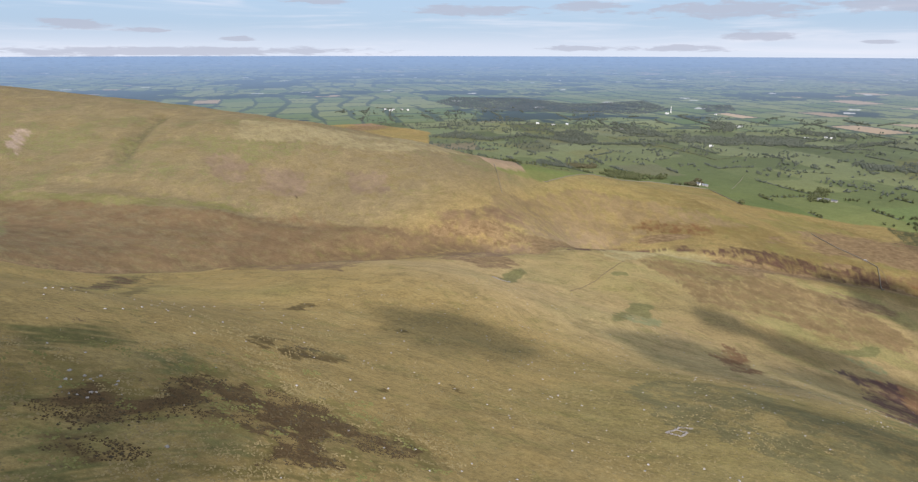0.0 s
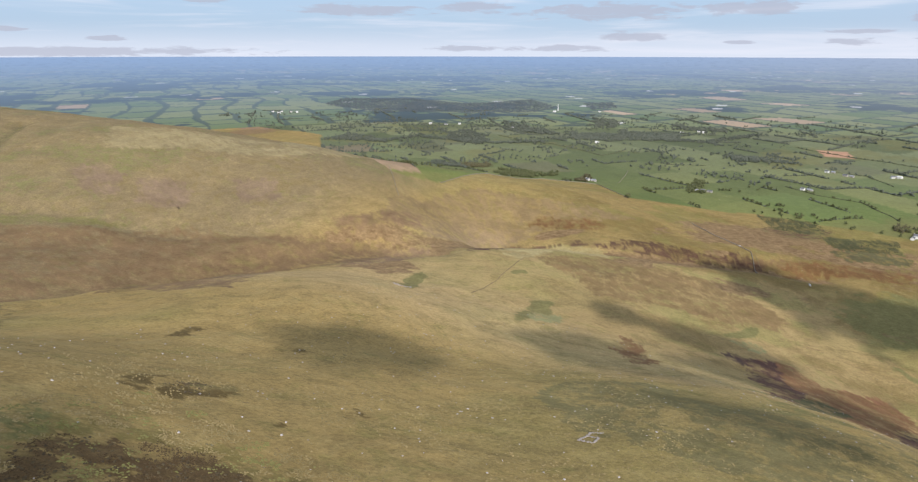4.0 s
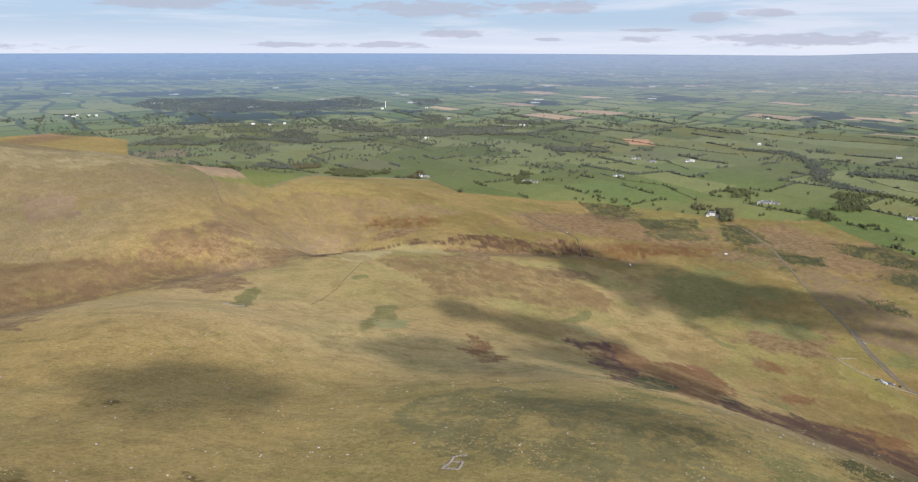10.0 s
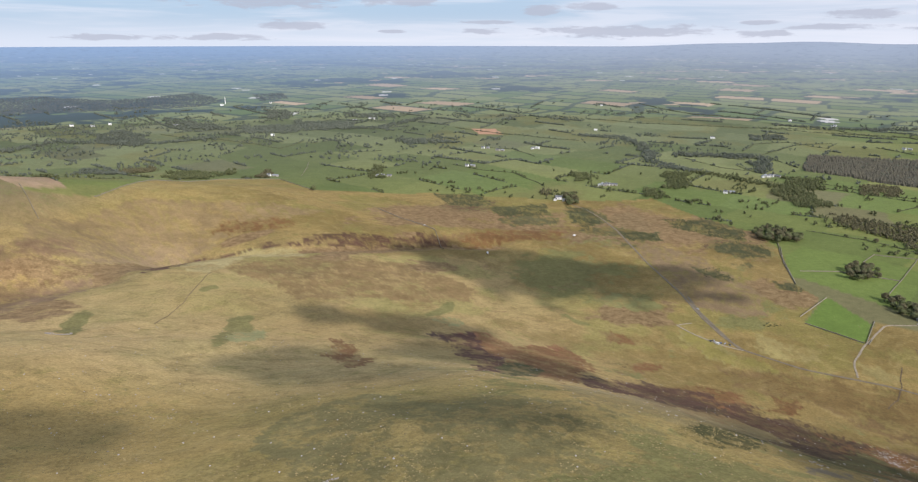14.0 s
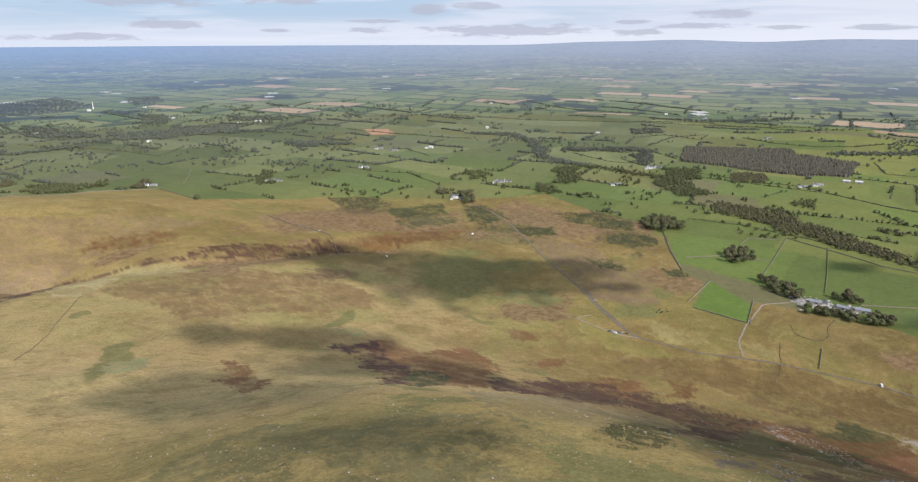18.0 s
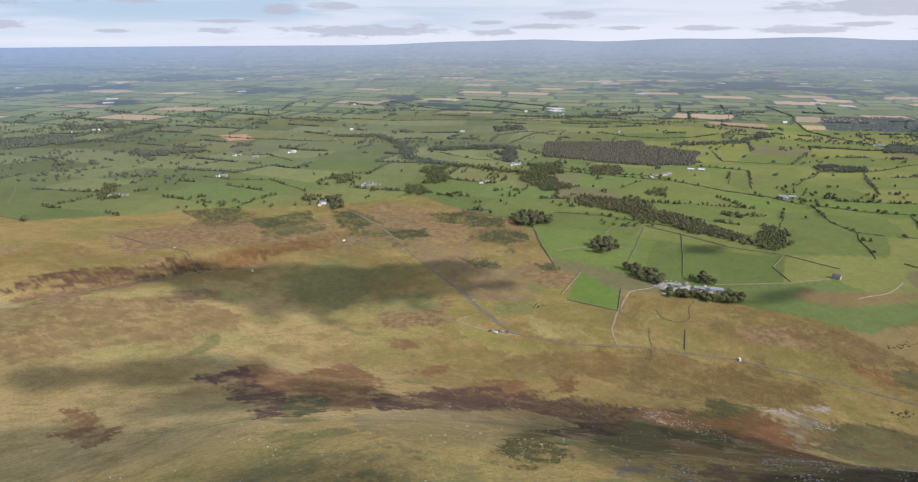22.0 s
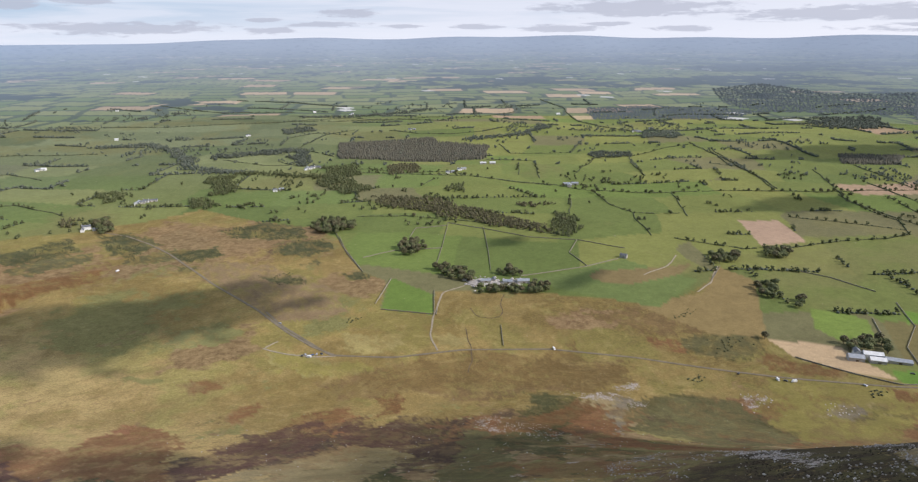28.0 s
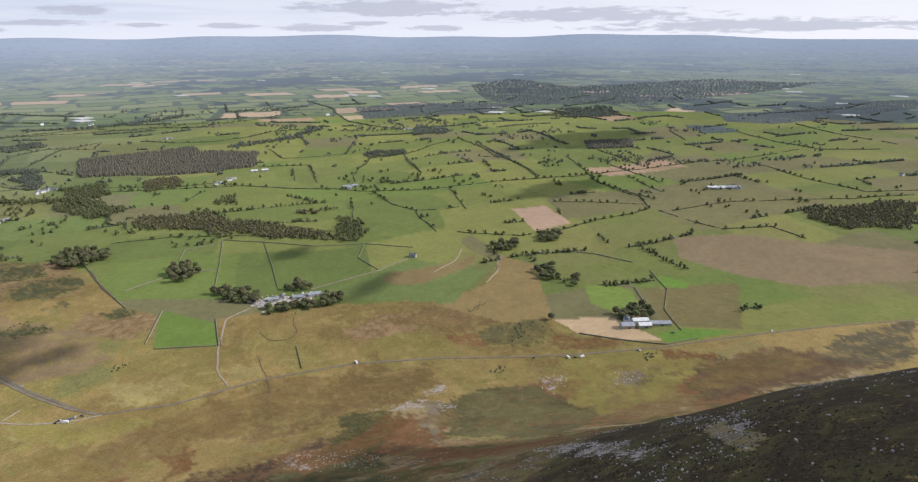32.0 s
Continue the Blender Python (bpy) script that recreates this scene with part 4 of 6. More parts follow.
SHEET = plain("roof_sheet", ((0.26, 0.28, 0.31), (0.36, 0.38, 0.41)), 0.3, 0.45, 0.2, spread=0.15)
PALE_SHEET = plain("pale_roof_sheet", ((0.60, 0.60, 0.59), (0.74, 0.74, 0.73)), 0.3, 0.5, 0.1, spread=0.1)
PANE = plain("pane", ((0.03, 0.035, 0.04), (0.06, 0.07, 0.08)), 0.5, 0.08, spread=0.1, bump=0.0)
TYRE = plain("tyre", ((0.02, 0.02, 0.02), (0.035, 0.035, 0.035)), 4, 0.9)
PAINTS = [plain("paint", (c, tuple(v * 1.1 for v in c)), 0.5, 0.3, 0.0, spread=0.05, bump=0.0, coat=0.5)
          for c in ((0.72, 0.72, 0.72), (0.04, 0.045, 0.05), (0.30, 0.31, 0.33), (0.05, 0.09, 0.22), (0.28, 0.03, 0.03))]


def mesh_of(name, verts, faces, material, flat=True):
    me = bpy.data.meshes.new(name)
    me.from_pydata(verts.tolist() if isinstance(verts, np.ndarray) else verts, [],
                   faces.tolist() if isinstance(faces, np.ndarray) else faces)
    me.materials.append(material)
    if not flat:
        me.polygons.foreach_set("use_smooth", np.ones(len(me.polygons), bool))
    return me


def part(name, me, parent, at=None, label=""):
    ob = new(name, me)
    ob.parent = parent
    if at is not None:
        ob.matrix_basis = at
    return tagged(ob, label)


def stand(x, y):
    return float(land(np.array([x]), np.array([y]))[0])


def ico():
    g = (1 + 5 ** 0.5) / 2
    v = np.array([(-1, g, 0), (1, g, 0), (-1, -g, 0), (1, -g, 0), (0, -1, g), (0, 1, g), (0, -1, -g), (0, 1, -g),
                  (g, 0, -1), (g, 0, 1), (-g, 0, -1), (-g, 0, 1)], float)
    near = 2.1
    f = [(a, b, c) for a in range(12) for b in range(a + 1, 12) for c in range(b + 1, 12)
         if max(np.linalg.norm(v[a] - v[b]), np.linalg.norm(v[b] - v[c]), np.linalg.norm(v[a] - v[c])) < near]
    f = [t if np.dot(np.cross(v[t[1]] - v[t[0]], v[t[2]] - v[t[0]]), v[t[0]]) > 0 else (t[0], t[2], t[1]) for t in f]
    return v / np.linalg.norm(v[0]), np.array(f)


ICO_V, ICO_F = ico()
OCT_V = np.array([(1, 0, 0), (0, 1, 0), (-1, 0, 0), (0, -1, 0), (0, 0, 1.0)])
OCT_F = np.array([(0, 1, 4), (1, 2, 4), (2, 3, 4), (3, 0, 4)])
# a leafy tuft with five corners and a point above and below, and a spruce with two skirts
TUFT_V = np.array([(math.cos(k * 1.2566), math.sin(k * 1.2566), 0.25 * (-1) ** k) for k in range(5)] + [(0, 0, 0.95), (0, 0, -0.8)])
TUFT_F = np.array([(k, (k + 1) % 5, 5) for k in range(5)] + [((k + 1) % 5, k, 6) for k in range(5)])
SPRUCE_V = np.array([(math.cos(k * 1.2566) * s, math.sin(k * 1.2566) * s, z) for s, z in ((1.0, -0.6), (0.72, 0.05)) for k in range(5)] + [(0, 0, 0.45), (0, 0, 1.0)])
SPRUCE_F = np.array([(k, (k + 1) % 5, 10) for k in range(5)] + [(5 + k, 5 + (k + 1) % 5, 11) for k in range(5)])


def lumps(rng, centres, sizes, rough=0.35, shape=(ICO_V, ICO_F)):
    """Uneven clumps, one for each centre; sizes are radii, one or three a clump."""
    v, f = shape
    centres, sizes = np.asarray(centres, float), np.asarray(sizes, float)
    if sizes.ndim == 1:
        sizes = np.repeat(sizes[:, None], 3, 1)
    n = len(centres)
    a = rng.uniform(0, 2 * np.pi, n)
    c, s = np.cos(a)[:, None], np.sin(a)[:, None]
    p = v[None] * (1 + rng.uniform(-rough, rough, (n, len(v)))[..., None])
    p = np.stack([p[..., 0] * c - p[..., 1] * s, p[..., 0] * s + p[..., 1] * c, p[..., 2]], -1)
    p = p * sizes[:, None] + centres[:, None]
    faces = f[None] + (np.arange(n) * len(v))[:, None, None]
    return p.reshape(-1, 3), faces.reshape(-1, 3)


def crown_points(rng, n, wide, low, high):
    """Centres of the clumps of a crown, thicker towards the outside."""
    d = rng.normal(size=(n, 3))
    d /= np.linalg.norm(d, axis=1)[:, None]
    r = rng.uniform(0.45, 1.0, n) ** 0.6
    d[:, 2] = np.where(d[:, 2] < -0.55, -d[:, 2], d[:, 2])
    return np.stack([d[:, 0] * r * wide, d[:, 1] * r * wide, (low + high) / 2 + d[:, 2] * r * (high - low) / 2], 1)


def big_mesh(name, verts, faces, material):
    """Triangles from arrays, quickly."""
    me = bpy.data.meshes.new(name)
    me.vertices.add(len(verts))
    me.vertices.foreach_set("co", np.ascontiguousarray(verts, np.float32).ravel())
    me.loops.add(faces.size)
    me.loops.foreach_set("vertex_index", np.ascontiguousarray(faces, np.int32).ravel())
    me.polygons.add(len(faces))
    me.polygons.foreach_set("loop_start", np.arange(0, faces.size, 3, dtype=np.int32))
    me.update(calc_edges=True)
    me.materials.append(material)
    return me


# ---- lines and plots of the plan ----
HEDGES_WEST = [
    [(900, 1971), (983, 1936), (997, 1796)],
    [(837, 1853), (858, 1746), (907, 1642), (978, 1594), (1033, 1473), (1113, 1414)],
    [(1113, 1414), (1116, 1353), (1147, 1242), (1208, 1139), (1223, 1040), (1289, 951), (1369, 884)],
    [(967, 2099), (1056, 2219), (1192, 2264), (1265, 2136), (1340, 2217)],
    [(1228, 2597), (1383, 2588), (1594, 2638), (1637, 2413), (1861, 2419), (1954, 2301), (2245, 2260)],
    [(1423, 2123), (1450, 1986), (1531, 1901), (1652, 1852), (1747, 1855), (1904, 1786)],
    [(1343, 1186), (1563, 1284), (1671, 1233), (1843, 1233), (1979, 1211)],
    [(1633, 1208), (1443, 1037)],
]
HEDGES_MID = [
    [(1324, 1371), (1227, 1274)],
    [(1400, 1377), (1239, 1213)],
    [(1321, 1496), (1400, 1382)],
    [(1769, 1496), (1584, 1393), (1439, 1512), (1537, 1656)],
    [(683, 1213), (759, 1144), (815, 1054), (846, 962), (886, 825)],
    [(1130, 1024), (1020, 933), (989, 940), (933, 853)],
    [(2527, 2353), (2461, 2145), (2236, 1882), (2104, 1672), (2069, 1502)],
    [(1223, 1040), (1143, 924), (1121, 855), (1161, 818), (1193, 789)],
    [(1121, 855), (1000, 732)],
    [(950, 1341), (1031, 1375)],
]
HEDGES_EAST = [
    [(1369, 884), (1457, 798), (1584, 655), (1734, 548), (1927, 418), (2083, 292), (2263, 174)],
    [(1586, 622), (1496, 534), (1460, 474), (1370, 427), (1305, 444), (1227, 498), (1134, 537), (1059, 588), (1022, 697)],
    [(1955, 1126), (1741, 936), (1539, 739)],
    [(2000, 285), (1864, 177), (1762, 80), (1715, 19), (1791, -84)],
    [(1350, 403), (1270, 294), (1260, 266)],
    [(1260, 266), (1322, 190), (1262, 137)],
    [(1364, 381), (1504, 287), (1578, 143), (1637, 52), (1735, -78)],
    [(2835, 202), (2642, 68), (2480, -104)],
    [(2628, 415), (2404, 253), (2293, 115), (2382, -56)],
]
HEDGES_EAST_CROSS = [
    [(2502, 607), (2296, 516)],
    [(2006, 732), (1792, 536)],
    [(1774, 627), (1616, 458)],
    [(1639, 549), (1529, 433)],
    [(1330, 628), (1367, 520), (1395, 439)],
    [(1713, 1068), (1748, 919)],
    [(1748, 919), (1980, 1211)],
    [(1719, 916), (1536, 747)],
    [(1856, 779), (1543, 588), (1451, 436)],
    [(1935, 1124), (1723, 942)],
    [(1345, 894), (1185, 766)],
]
HEDGES_NORTH = [
    [(605, 2928), (836, 2770), (1135, 2621), (1455, 2518), (1719, 2472), (1744, 2203)],
    [(786, 2086), (896, 1936), (1194, 2202), (1336, 2228)],
    [(725, 1984), (779, 1838), (874, 1766), (890, 1617), (963, 1525), (1041, 1431), (1119, 1342), (1156, 1223), (1198, 1135)],
    [(-1079, 2534), (-847, 2417), (-697, 2323), (-548, 2202), (-509, 2379)],
    [(-318, 2132), (-210, 2169)],
    [(16, 1916), (90, 1829), (181, 1790), (247, 1623)],
    [(99, 2247), (229, 2189), (279, 2038)],
    [(40, 2685), (201, 2549), (311, 2475), (480, 2356)],
    [(988, 3316), (1134, 2980), (1420, 2845)],
]
BECK_WOODS = [
    [(505, 2470), (655, 2432), (678, 2229), (614, 1933), (666, 1803), (723, 1732), (775, 1644), (850, 1499)],
    [(-162, 2368), (-56, 2345), (49, 2314)],
    [(1386, 2704), (1700, 2640), (2009, 2579)],
    [(1500, 1790), (1680, 1720), (1860, 1760), (1960, 1830)],
    [(-1596, 2045), (-1606, 2208), (-1411, 2132), (-1351, 2304), (-985, 2303), (-845, 2440)],
    [(-484, 2723), (-268, 2651), (-86, 2981)],
]
FIELD_WALLS = [
    [(584, 1114), (547, 1032), (516, 935)],
    [(789, 1050), (689, 949), (620, 882)],
    [(818, 981), (724, 870), (666, 805)],
    [(789, 1050), (809, 980), (831, 881), (883, 809)],
    [(683, 756), (784, 713), (856, 700)],
    [(883, 809), (819, 774), (788, 712)],
    [(883, 809), (897, 751), (907, 722)],
    [(553, 991), (613, 983), (682, 939)],
    [(550, 803), (499, 741)],
    [(457, 803), (499, 741)],
    [(532, 883), (460, 822)],
    [(679, 1029), (721, 1065), (778, 1038)],
]
FELL_WALLS = [
    [(591, 1138), (562, 1070), (520, 946)],
    [(-149, 1348), (-102, 1281), (-54, 1236), (-31, 1209), (-14, 1108)],
    [(-706, 1094), (-600, 960)],
    [(723, 370), (723, 309), (726, 267), (758, 236)],
    [(989, 344), (919, 304), (839, 292), (775, 259)],
    [(880, 554), (950, 576)],
    [(1011, 502), (1023, 439), (1011, 373)],
    [(907, 348), (816, 303)],
    [(541, 658), (502, 615)],
    [(512, 750), (500, 738)],
    [(-388, 1741), (-401, 1882), (-413, 1971)],
]
ROADS = [
    [(338, 900), (332, 843), (335, 729), (386, 677), (460, 640), (538, 575), (596, 494), (665, 358), (717, 271), (801, 168), (929, 7)],
    [(268, 1462), (300, 1400), (316, 1326), (325, 1245), (326, 1063), (330, 985), (333, 917), (328, 822), (331, 761), (339, 724)],
]
TRACKS = [
    [(284, 798), (296, 768), (318, 739), (332, 728), (342, 721)],
    [(287, 798), (297, 803), (306, 805)],
    [(436, 658), (457, 700), (512, 751), (555, 791), (597, 786)],
    [(946, 579), (876, 552), (824, 546)],
    [(824, 633), (886, 631), (945, 650)],
]
GULLIES = [
    [(616, 727), (594, 713), (571, 685), (548, 678), (539, 696), (548, 724)],
    [(501, 684), (488, 662), (465, 631), (422, 589)],
]
FOOTPATHS = [[(-295, 622), (-301, 663), (-302, 712), (-307, 760), (-312, 828)], [(-226, 1420), (-155, 1360), (-86, 1265), (-25, 1198), (-12, 1154)]]
COPSES = [
    [(577, 1209), (628, 1242), (656, 1178), (631, 1135), (576, 1142), (560, 1168)],
    [(613, 983), (657, 1017), (681, 994), (653, 951), (627, 937), (609, 954)],
    [(603, 867), (624, 866), (637, 838), (629, 805), (609, 790), (596, 819)],
    [(600, 781), (609, 757), (652, 716), (681, 725), (677, 693), (663, 686), (637, 702), (593, 752)],
    [(671, 795), (696, 775), (684, 757), (658, 775)],
    [(913, 507), (941, 485), (885, 452), (874, 481)],
    [(901, 440), (911, 432), (870, 416), (866, 425)],
    [(805, 353), (852, 313), (806, 299), (779, 339)],
    [(983, 614), (1025, 582), (983, 562), (951, 591)],
    [(1076, 563), (1114, 536), (1063, 518), (1036, 543)],
    [(274, 1538), (309, 1554), (291, 1446), (262, 1426)],
]
DARK_WOODS = [
    [(1135, 2019), (1246, 1967), (1432, 1878), (1395, 1808), (1481, 1650), (1319, 1500), (1123, 1609), (990, 1776)],
    [(2146, 818), (2241, 678), (2088, 641), (1999, 755)],
    [(-2256, 2867), (-2270, 3075), (-1919, 3274), (-1621, 3280), (-1308, 3544), (-1094, 3418), (-1197, 3252), (-1524, 3017), (-1857, 2813)],
    [(-1015, 3582), (-870, 3642), (-804, 3503), (-938, 3426)],
    [(2556, 2082), (2753, 1893), (2929, 1580), (2953, 1420), (2714, 1468), (2321, 1873)],
    [(3254, 1823), (3501, 1679), (3450, 1451), (3396, 1295), (3529, 981), (3110, 863), (3033, 1204), (2953, 1420), (3012, 1615)],
    [(3540, 992), (3813, 577), (3890, 135), (3725, 287), (3464, 530), (3016, 859)],
    [(2999, 496), (3092, 364), (3409, 55), (3575, -259), (3367, -242), (3183, 34), (2796, 278), (2792, 446)],
    [(2673, 581), (2678, 453), (2586, 367), (2488, 488)],
]
WOODS_A = [
    [(802, 1320), (884, 1253), (902, 1134), (899, 1058), (908, 952), (905, 875), (870, 859), (848, 926), (837, 1044), (790, 1174), (772, 1254)],
    [(1002, 965), (981, 902), (927, 820), (881, 841), (934, 917)],
    [(782, 1547), (848, 1517), (838, 1392), (778, 1379), (760, 1495)],
    [(968, 1058), (1059, 1022), (1030, 992), (957, 1030)],
    [(1009, 1300), (1049, 1283), (997, 1225), (966, 1246)],
    [(2843, 1187), (2952, 954), (2801, 908), (2704, 1078)],
    [(231, 1594), (261, 1575), (245, 1505), (222, 1532)],
    [(477, 1600), (529, 1561), (493, 1486), (456, 1530)],
    [(557, 1484), (578, 1471), (556, 1428), (540, 1439)],
    [(1473, 150), (1541, 92), (1663, -71), (1412, -45), (1356, 76), (1414, 123)],
]
WOODS_B = [
    [(-1609, 2108), (-1557, 2180), (-1384, 2158), (-1346, 2099), (-1484, 2077), (-1558, 2041)],
    [(-1010, 1830), (-880, 1790), (-870, 1740), (-990, 1770)],
    [(-900, 1830), (-830, 1880), (-790, 1790), (-860, 1760)],
    [(-1291, 2437), (-1261, 2615), (-1115, 2492), (-1024, 2226), (-1167, 2262)],
    [(-847, 3161), (-742, 3192), (-699, 3053), (-782, 2977)],
    [(-863, 2798), (-655, 2784), (-381, 2830), (-370, 2680), (-608, 2592), (-760, 2548)],
    [(-756, 1773), (-625, 1742), (-583, 1611), (-657, 1582)],
    [(-609, 1762), (-593, 1828), (-561, 1741), (-571, 1663)],
    [(-515, 1758), (-485, 1814), (-450, 1676), (-478, 1642)],
    [(-209, 1814), (-202, 1956), (-166, 1722), (-186, 1679)],
]
WOODS_C = [
    [(-869, 3224), (-738, 3214), (-697, 3009), (-818, 3013)],
    [(-468, 3154), (-220, 3119), (-205, 3001), (-436, 3030)],
    [(-683, 2935), (-397, 2861), (-359, 2637), (-618, 2721)],
    [(-1252, 2976), (-1037, 2890), (-806, 2646), (-1111, 2718)],
    [(-174, 2425), (-60, 2409), (-59, 2297), (-169, 2325)],
    [(1134, 2426), (1250, 2399), (1199, 2303), (1085, 2322)],
    [(2912, 1218), (3032, 959), (2813, 892), (2745, 1012)],
]
WOODS_D = [
    [(740, 2080), (965, 2022), (921, 1959), (711, 2006)],
    [(938, 1995), (984, 1982), (885, 1749), (850, 1763)],
    [(886, 1688), (994, 1672), (910, 1532), (807, 1542)],
    [(1043, 1597), (1113, 1585), (1032, 1471), (969, 1485)],
    [(600, 1771), (664, 1755), (579, 1578), (526, 1597)],
    [(353, 1788), (418, 1777), (369, 1675), (311, 1681)],
    [(2077, 1463), (2195, 1378), (2050, 1298), (1966, 1390)],
    [(1630, 1351), (1731, 1258), (1675, 1217), (1577, 1302)],
]


# ---- trees, hedges and woods ----
TREE_RNG = np.random.default_rng(7)


def tapered(path, radii, sides=6):
    verts, faces = [], []
    for p, r in zip(path, radii):
        for k in range(sides):
            a = 2 * math.pi * k / sides
            verts.append((p[0] + math.cos(a) * r, p[1] + math.sin(a) * r, p[2]))
    for i in range(len(path) - 1):
        for k in range(sides):
            m = (k + 1) % sides
            faces.append((i * sides + k, i * sides + m, (i + 1) * sides + m, (i + 1) * sides + k))
    return verts, faces


def tree_kind(name, leaf, wide, low, high, clumps, seed):
    """A tree with its trunk and limbs, and its crown of clumps, as two meshes."""
    rng = np.random.default_rng(seed)
    verts, faces = tapered([(0, 0, -0.6), (0.1, 0, 1.5), (0, 0.15, low + 1), (0.1, 0, (low + high) / 2)], [0.55, 0.4, 0.3, 0.12])
    for k in range(5):
        a = rng.uniform(0, 6.28)
        tip = (math.cos(a) * wide * 0.6, math.sin(a) * wide * 0.6, rng.uniform(low + 1, high * 0.75))
        v, f = tapered([(0, 0, low * 0.8), (tip[0] * 0.5, tip[1] * 0.5, (low + tip[2]) / 2), tip], [0.2, 0.13, 0.05], 4)
        faces += [tuple(i + len(verts) for i in q) for q in f]
        verts += v
    trunk = mesh_of(name + "_trunk", verts, faces, BARK)
    v, f = lumps(rng, crown_points(rng, clumps, wide, low, high), rng.uniform(0.12, 0.30, clumps) * wide, 0.45, (TUFT_V, TUFT_F))
    return trunk, big_mesh(name + "_crown", v, f, leaf)


KINDS = [tree_kind("ash", LEAF, 4.6, 2.5, 11, 110, 1), tree_kind("oak", LEAF, 5.6, 2.2, 10, 130, 2),
         tree_kind("thorn", LEAF, 3.2, 1.2, 6, 70, 3), tree_kind("sycamore", LEAF_BROWN, 5.2, 2.5, 12.5, 120, 4),
         tree_kind("pine", NEEDLE, 3.4, 3.0, 14, 90, 5)]
TREE_WORDS = ["dark green broadleaf tree", "wide round-crowned green tree", "low dense thorn tree", "tall olive-brown turning tree", "dark ragged conifer"]
first_tree = {}
tree_spots = []


def plant(x, y, kind, size, where, group):
    """One tree of its own, standing on the ground."""
    tree_spots.append((x, y))
    m = pose(x, y, stand(x, y) - 0.15, 0, 0, TREE_RNG.uniform(0, 360))
    if (kind, group) not in first_tree:
        base = new("tree")
        trunk, crown = KINDS[kind]
        part("trunk", trunk, base)
        part("crown", crown, base)
        tagged(base, TREE_WORDS[kind] + " " + where, "tree", group)
        first_tree[kind, group] = base
        ob = base
        ob.matrix_basis = m
    else:
        ob = copy_thing(first_tree[kind, group], m)
    ob.scale = (size, size, size * TREE_RNG.uniform(0.85, 1.15))
    return ob


def spots_in(ring, gap, rng, keep=0.9, ragged=0.0):
    xs, ys = [p[0] for p in ring], [p[1] for p in ring]
    gx, gy = np.meshgrid(np.arange(min(xs), max(xs), gap), np.arange(min(ys), max(ys), gap))
    gx, gy = gx.ravel(), gy.ravel()
    gx, gy = gx + rng.uniform(-0.45, 0.45, len(gx)) * gap, gy + rng.uniform(-0.45, 0.45, len(gy)) * gap
    sx, sy = gx + ragged * soft_noise(gx, gy, 55, 88, 3, 0.7), gy + ragged * soft_noise(gx, gy, 55, 89, 3, 0.7)
    ok = inside(sx, sy, ring) & (rng.uniform(size=len(gx)) < keep)
    return gx[ok], gy[ok]


def wood_mesh(name, x, y, rng, leaf, height, clumps=6, wide=3.6, far=1.0):
    """Crowns of a whole wood, joined: each is a handful of clumps from the ground to its top."""
    z = land(x, y)
    n = len(x)
    h = height * rng.uniform(0.8, 1.12, n)
    cx = np.repeat(x, clumps) + rng.normal(size=n * clumps) * wide * 0.42 * far
    cy = np.repeat(y, clumps) + rng.normal(size=n * clumps) * wide * 0.42 * far
    up = np.tile(np.linspace(0.22, 0.86, clumps), n) * np.repeat(h, clumps)
    size = rng.uniform(0.32, 0.72, n * clumps) * wide * far * np.tile(np.linspace(1.1, 0.75, clumps), n)
    v, f = lumps(rng, np.stack([cx, cy, np.repeat(z, clumps) + up], 1), np.stack([size, size, size * 1.05], 1), 0.45, (TUFT_V, TUFT_F))
    return big_mesh(name, v, f, leaf)


# copses near the moor: every tree its own
for k, ring in enumerate(COPSES):
    xs, ys = spots_in(ring, 9.0, TREE_RNG, 0.92)
    for x, y in zip(xs, ys):
        plant(x, y, int(TREE_RNG.choice([0, 1, 3], p=[0.4, 0.25, 0.35])), TREE_RNG.uniform(0.72, 1.0), "in a copse by the moor", "copse trees")

for ring in DARK_WOODS:
    far = max(1.0, math.hypot(*ring[0]) / 2000)
    rng = np.random.default_rng(len(ring) + int(abs(ring[0][0])))
    xs, ys = spots_in(ring, 5.2 * far ** 1.6, rng, 0.97, 14.0)
    tall = rng.uniform(4.6, 7.2, len(xs)) * (1.0 if far < 1.3 else 0.42)
    girth = rng.uniform(2.3, 3.2, len(xs)) * far ** 1.6
    v, f = lumps(rng, np.stack([xs, ys, land(xs, ys) + tall * 0.6], 1), np.stack([girth, girth, tall], 1), 0.2, (SPRUCE_V, SPRUCE_F))
    ob = new("conifer_wood", big_mesh("conifer_wood", v, f, NEEDLE if far < 1.3 else HAZED_NEEDLE))
    tagged(ob, "dense dark conifer plantation with a level canopy", "wood", kind="stuff")

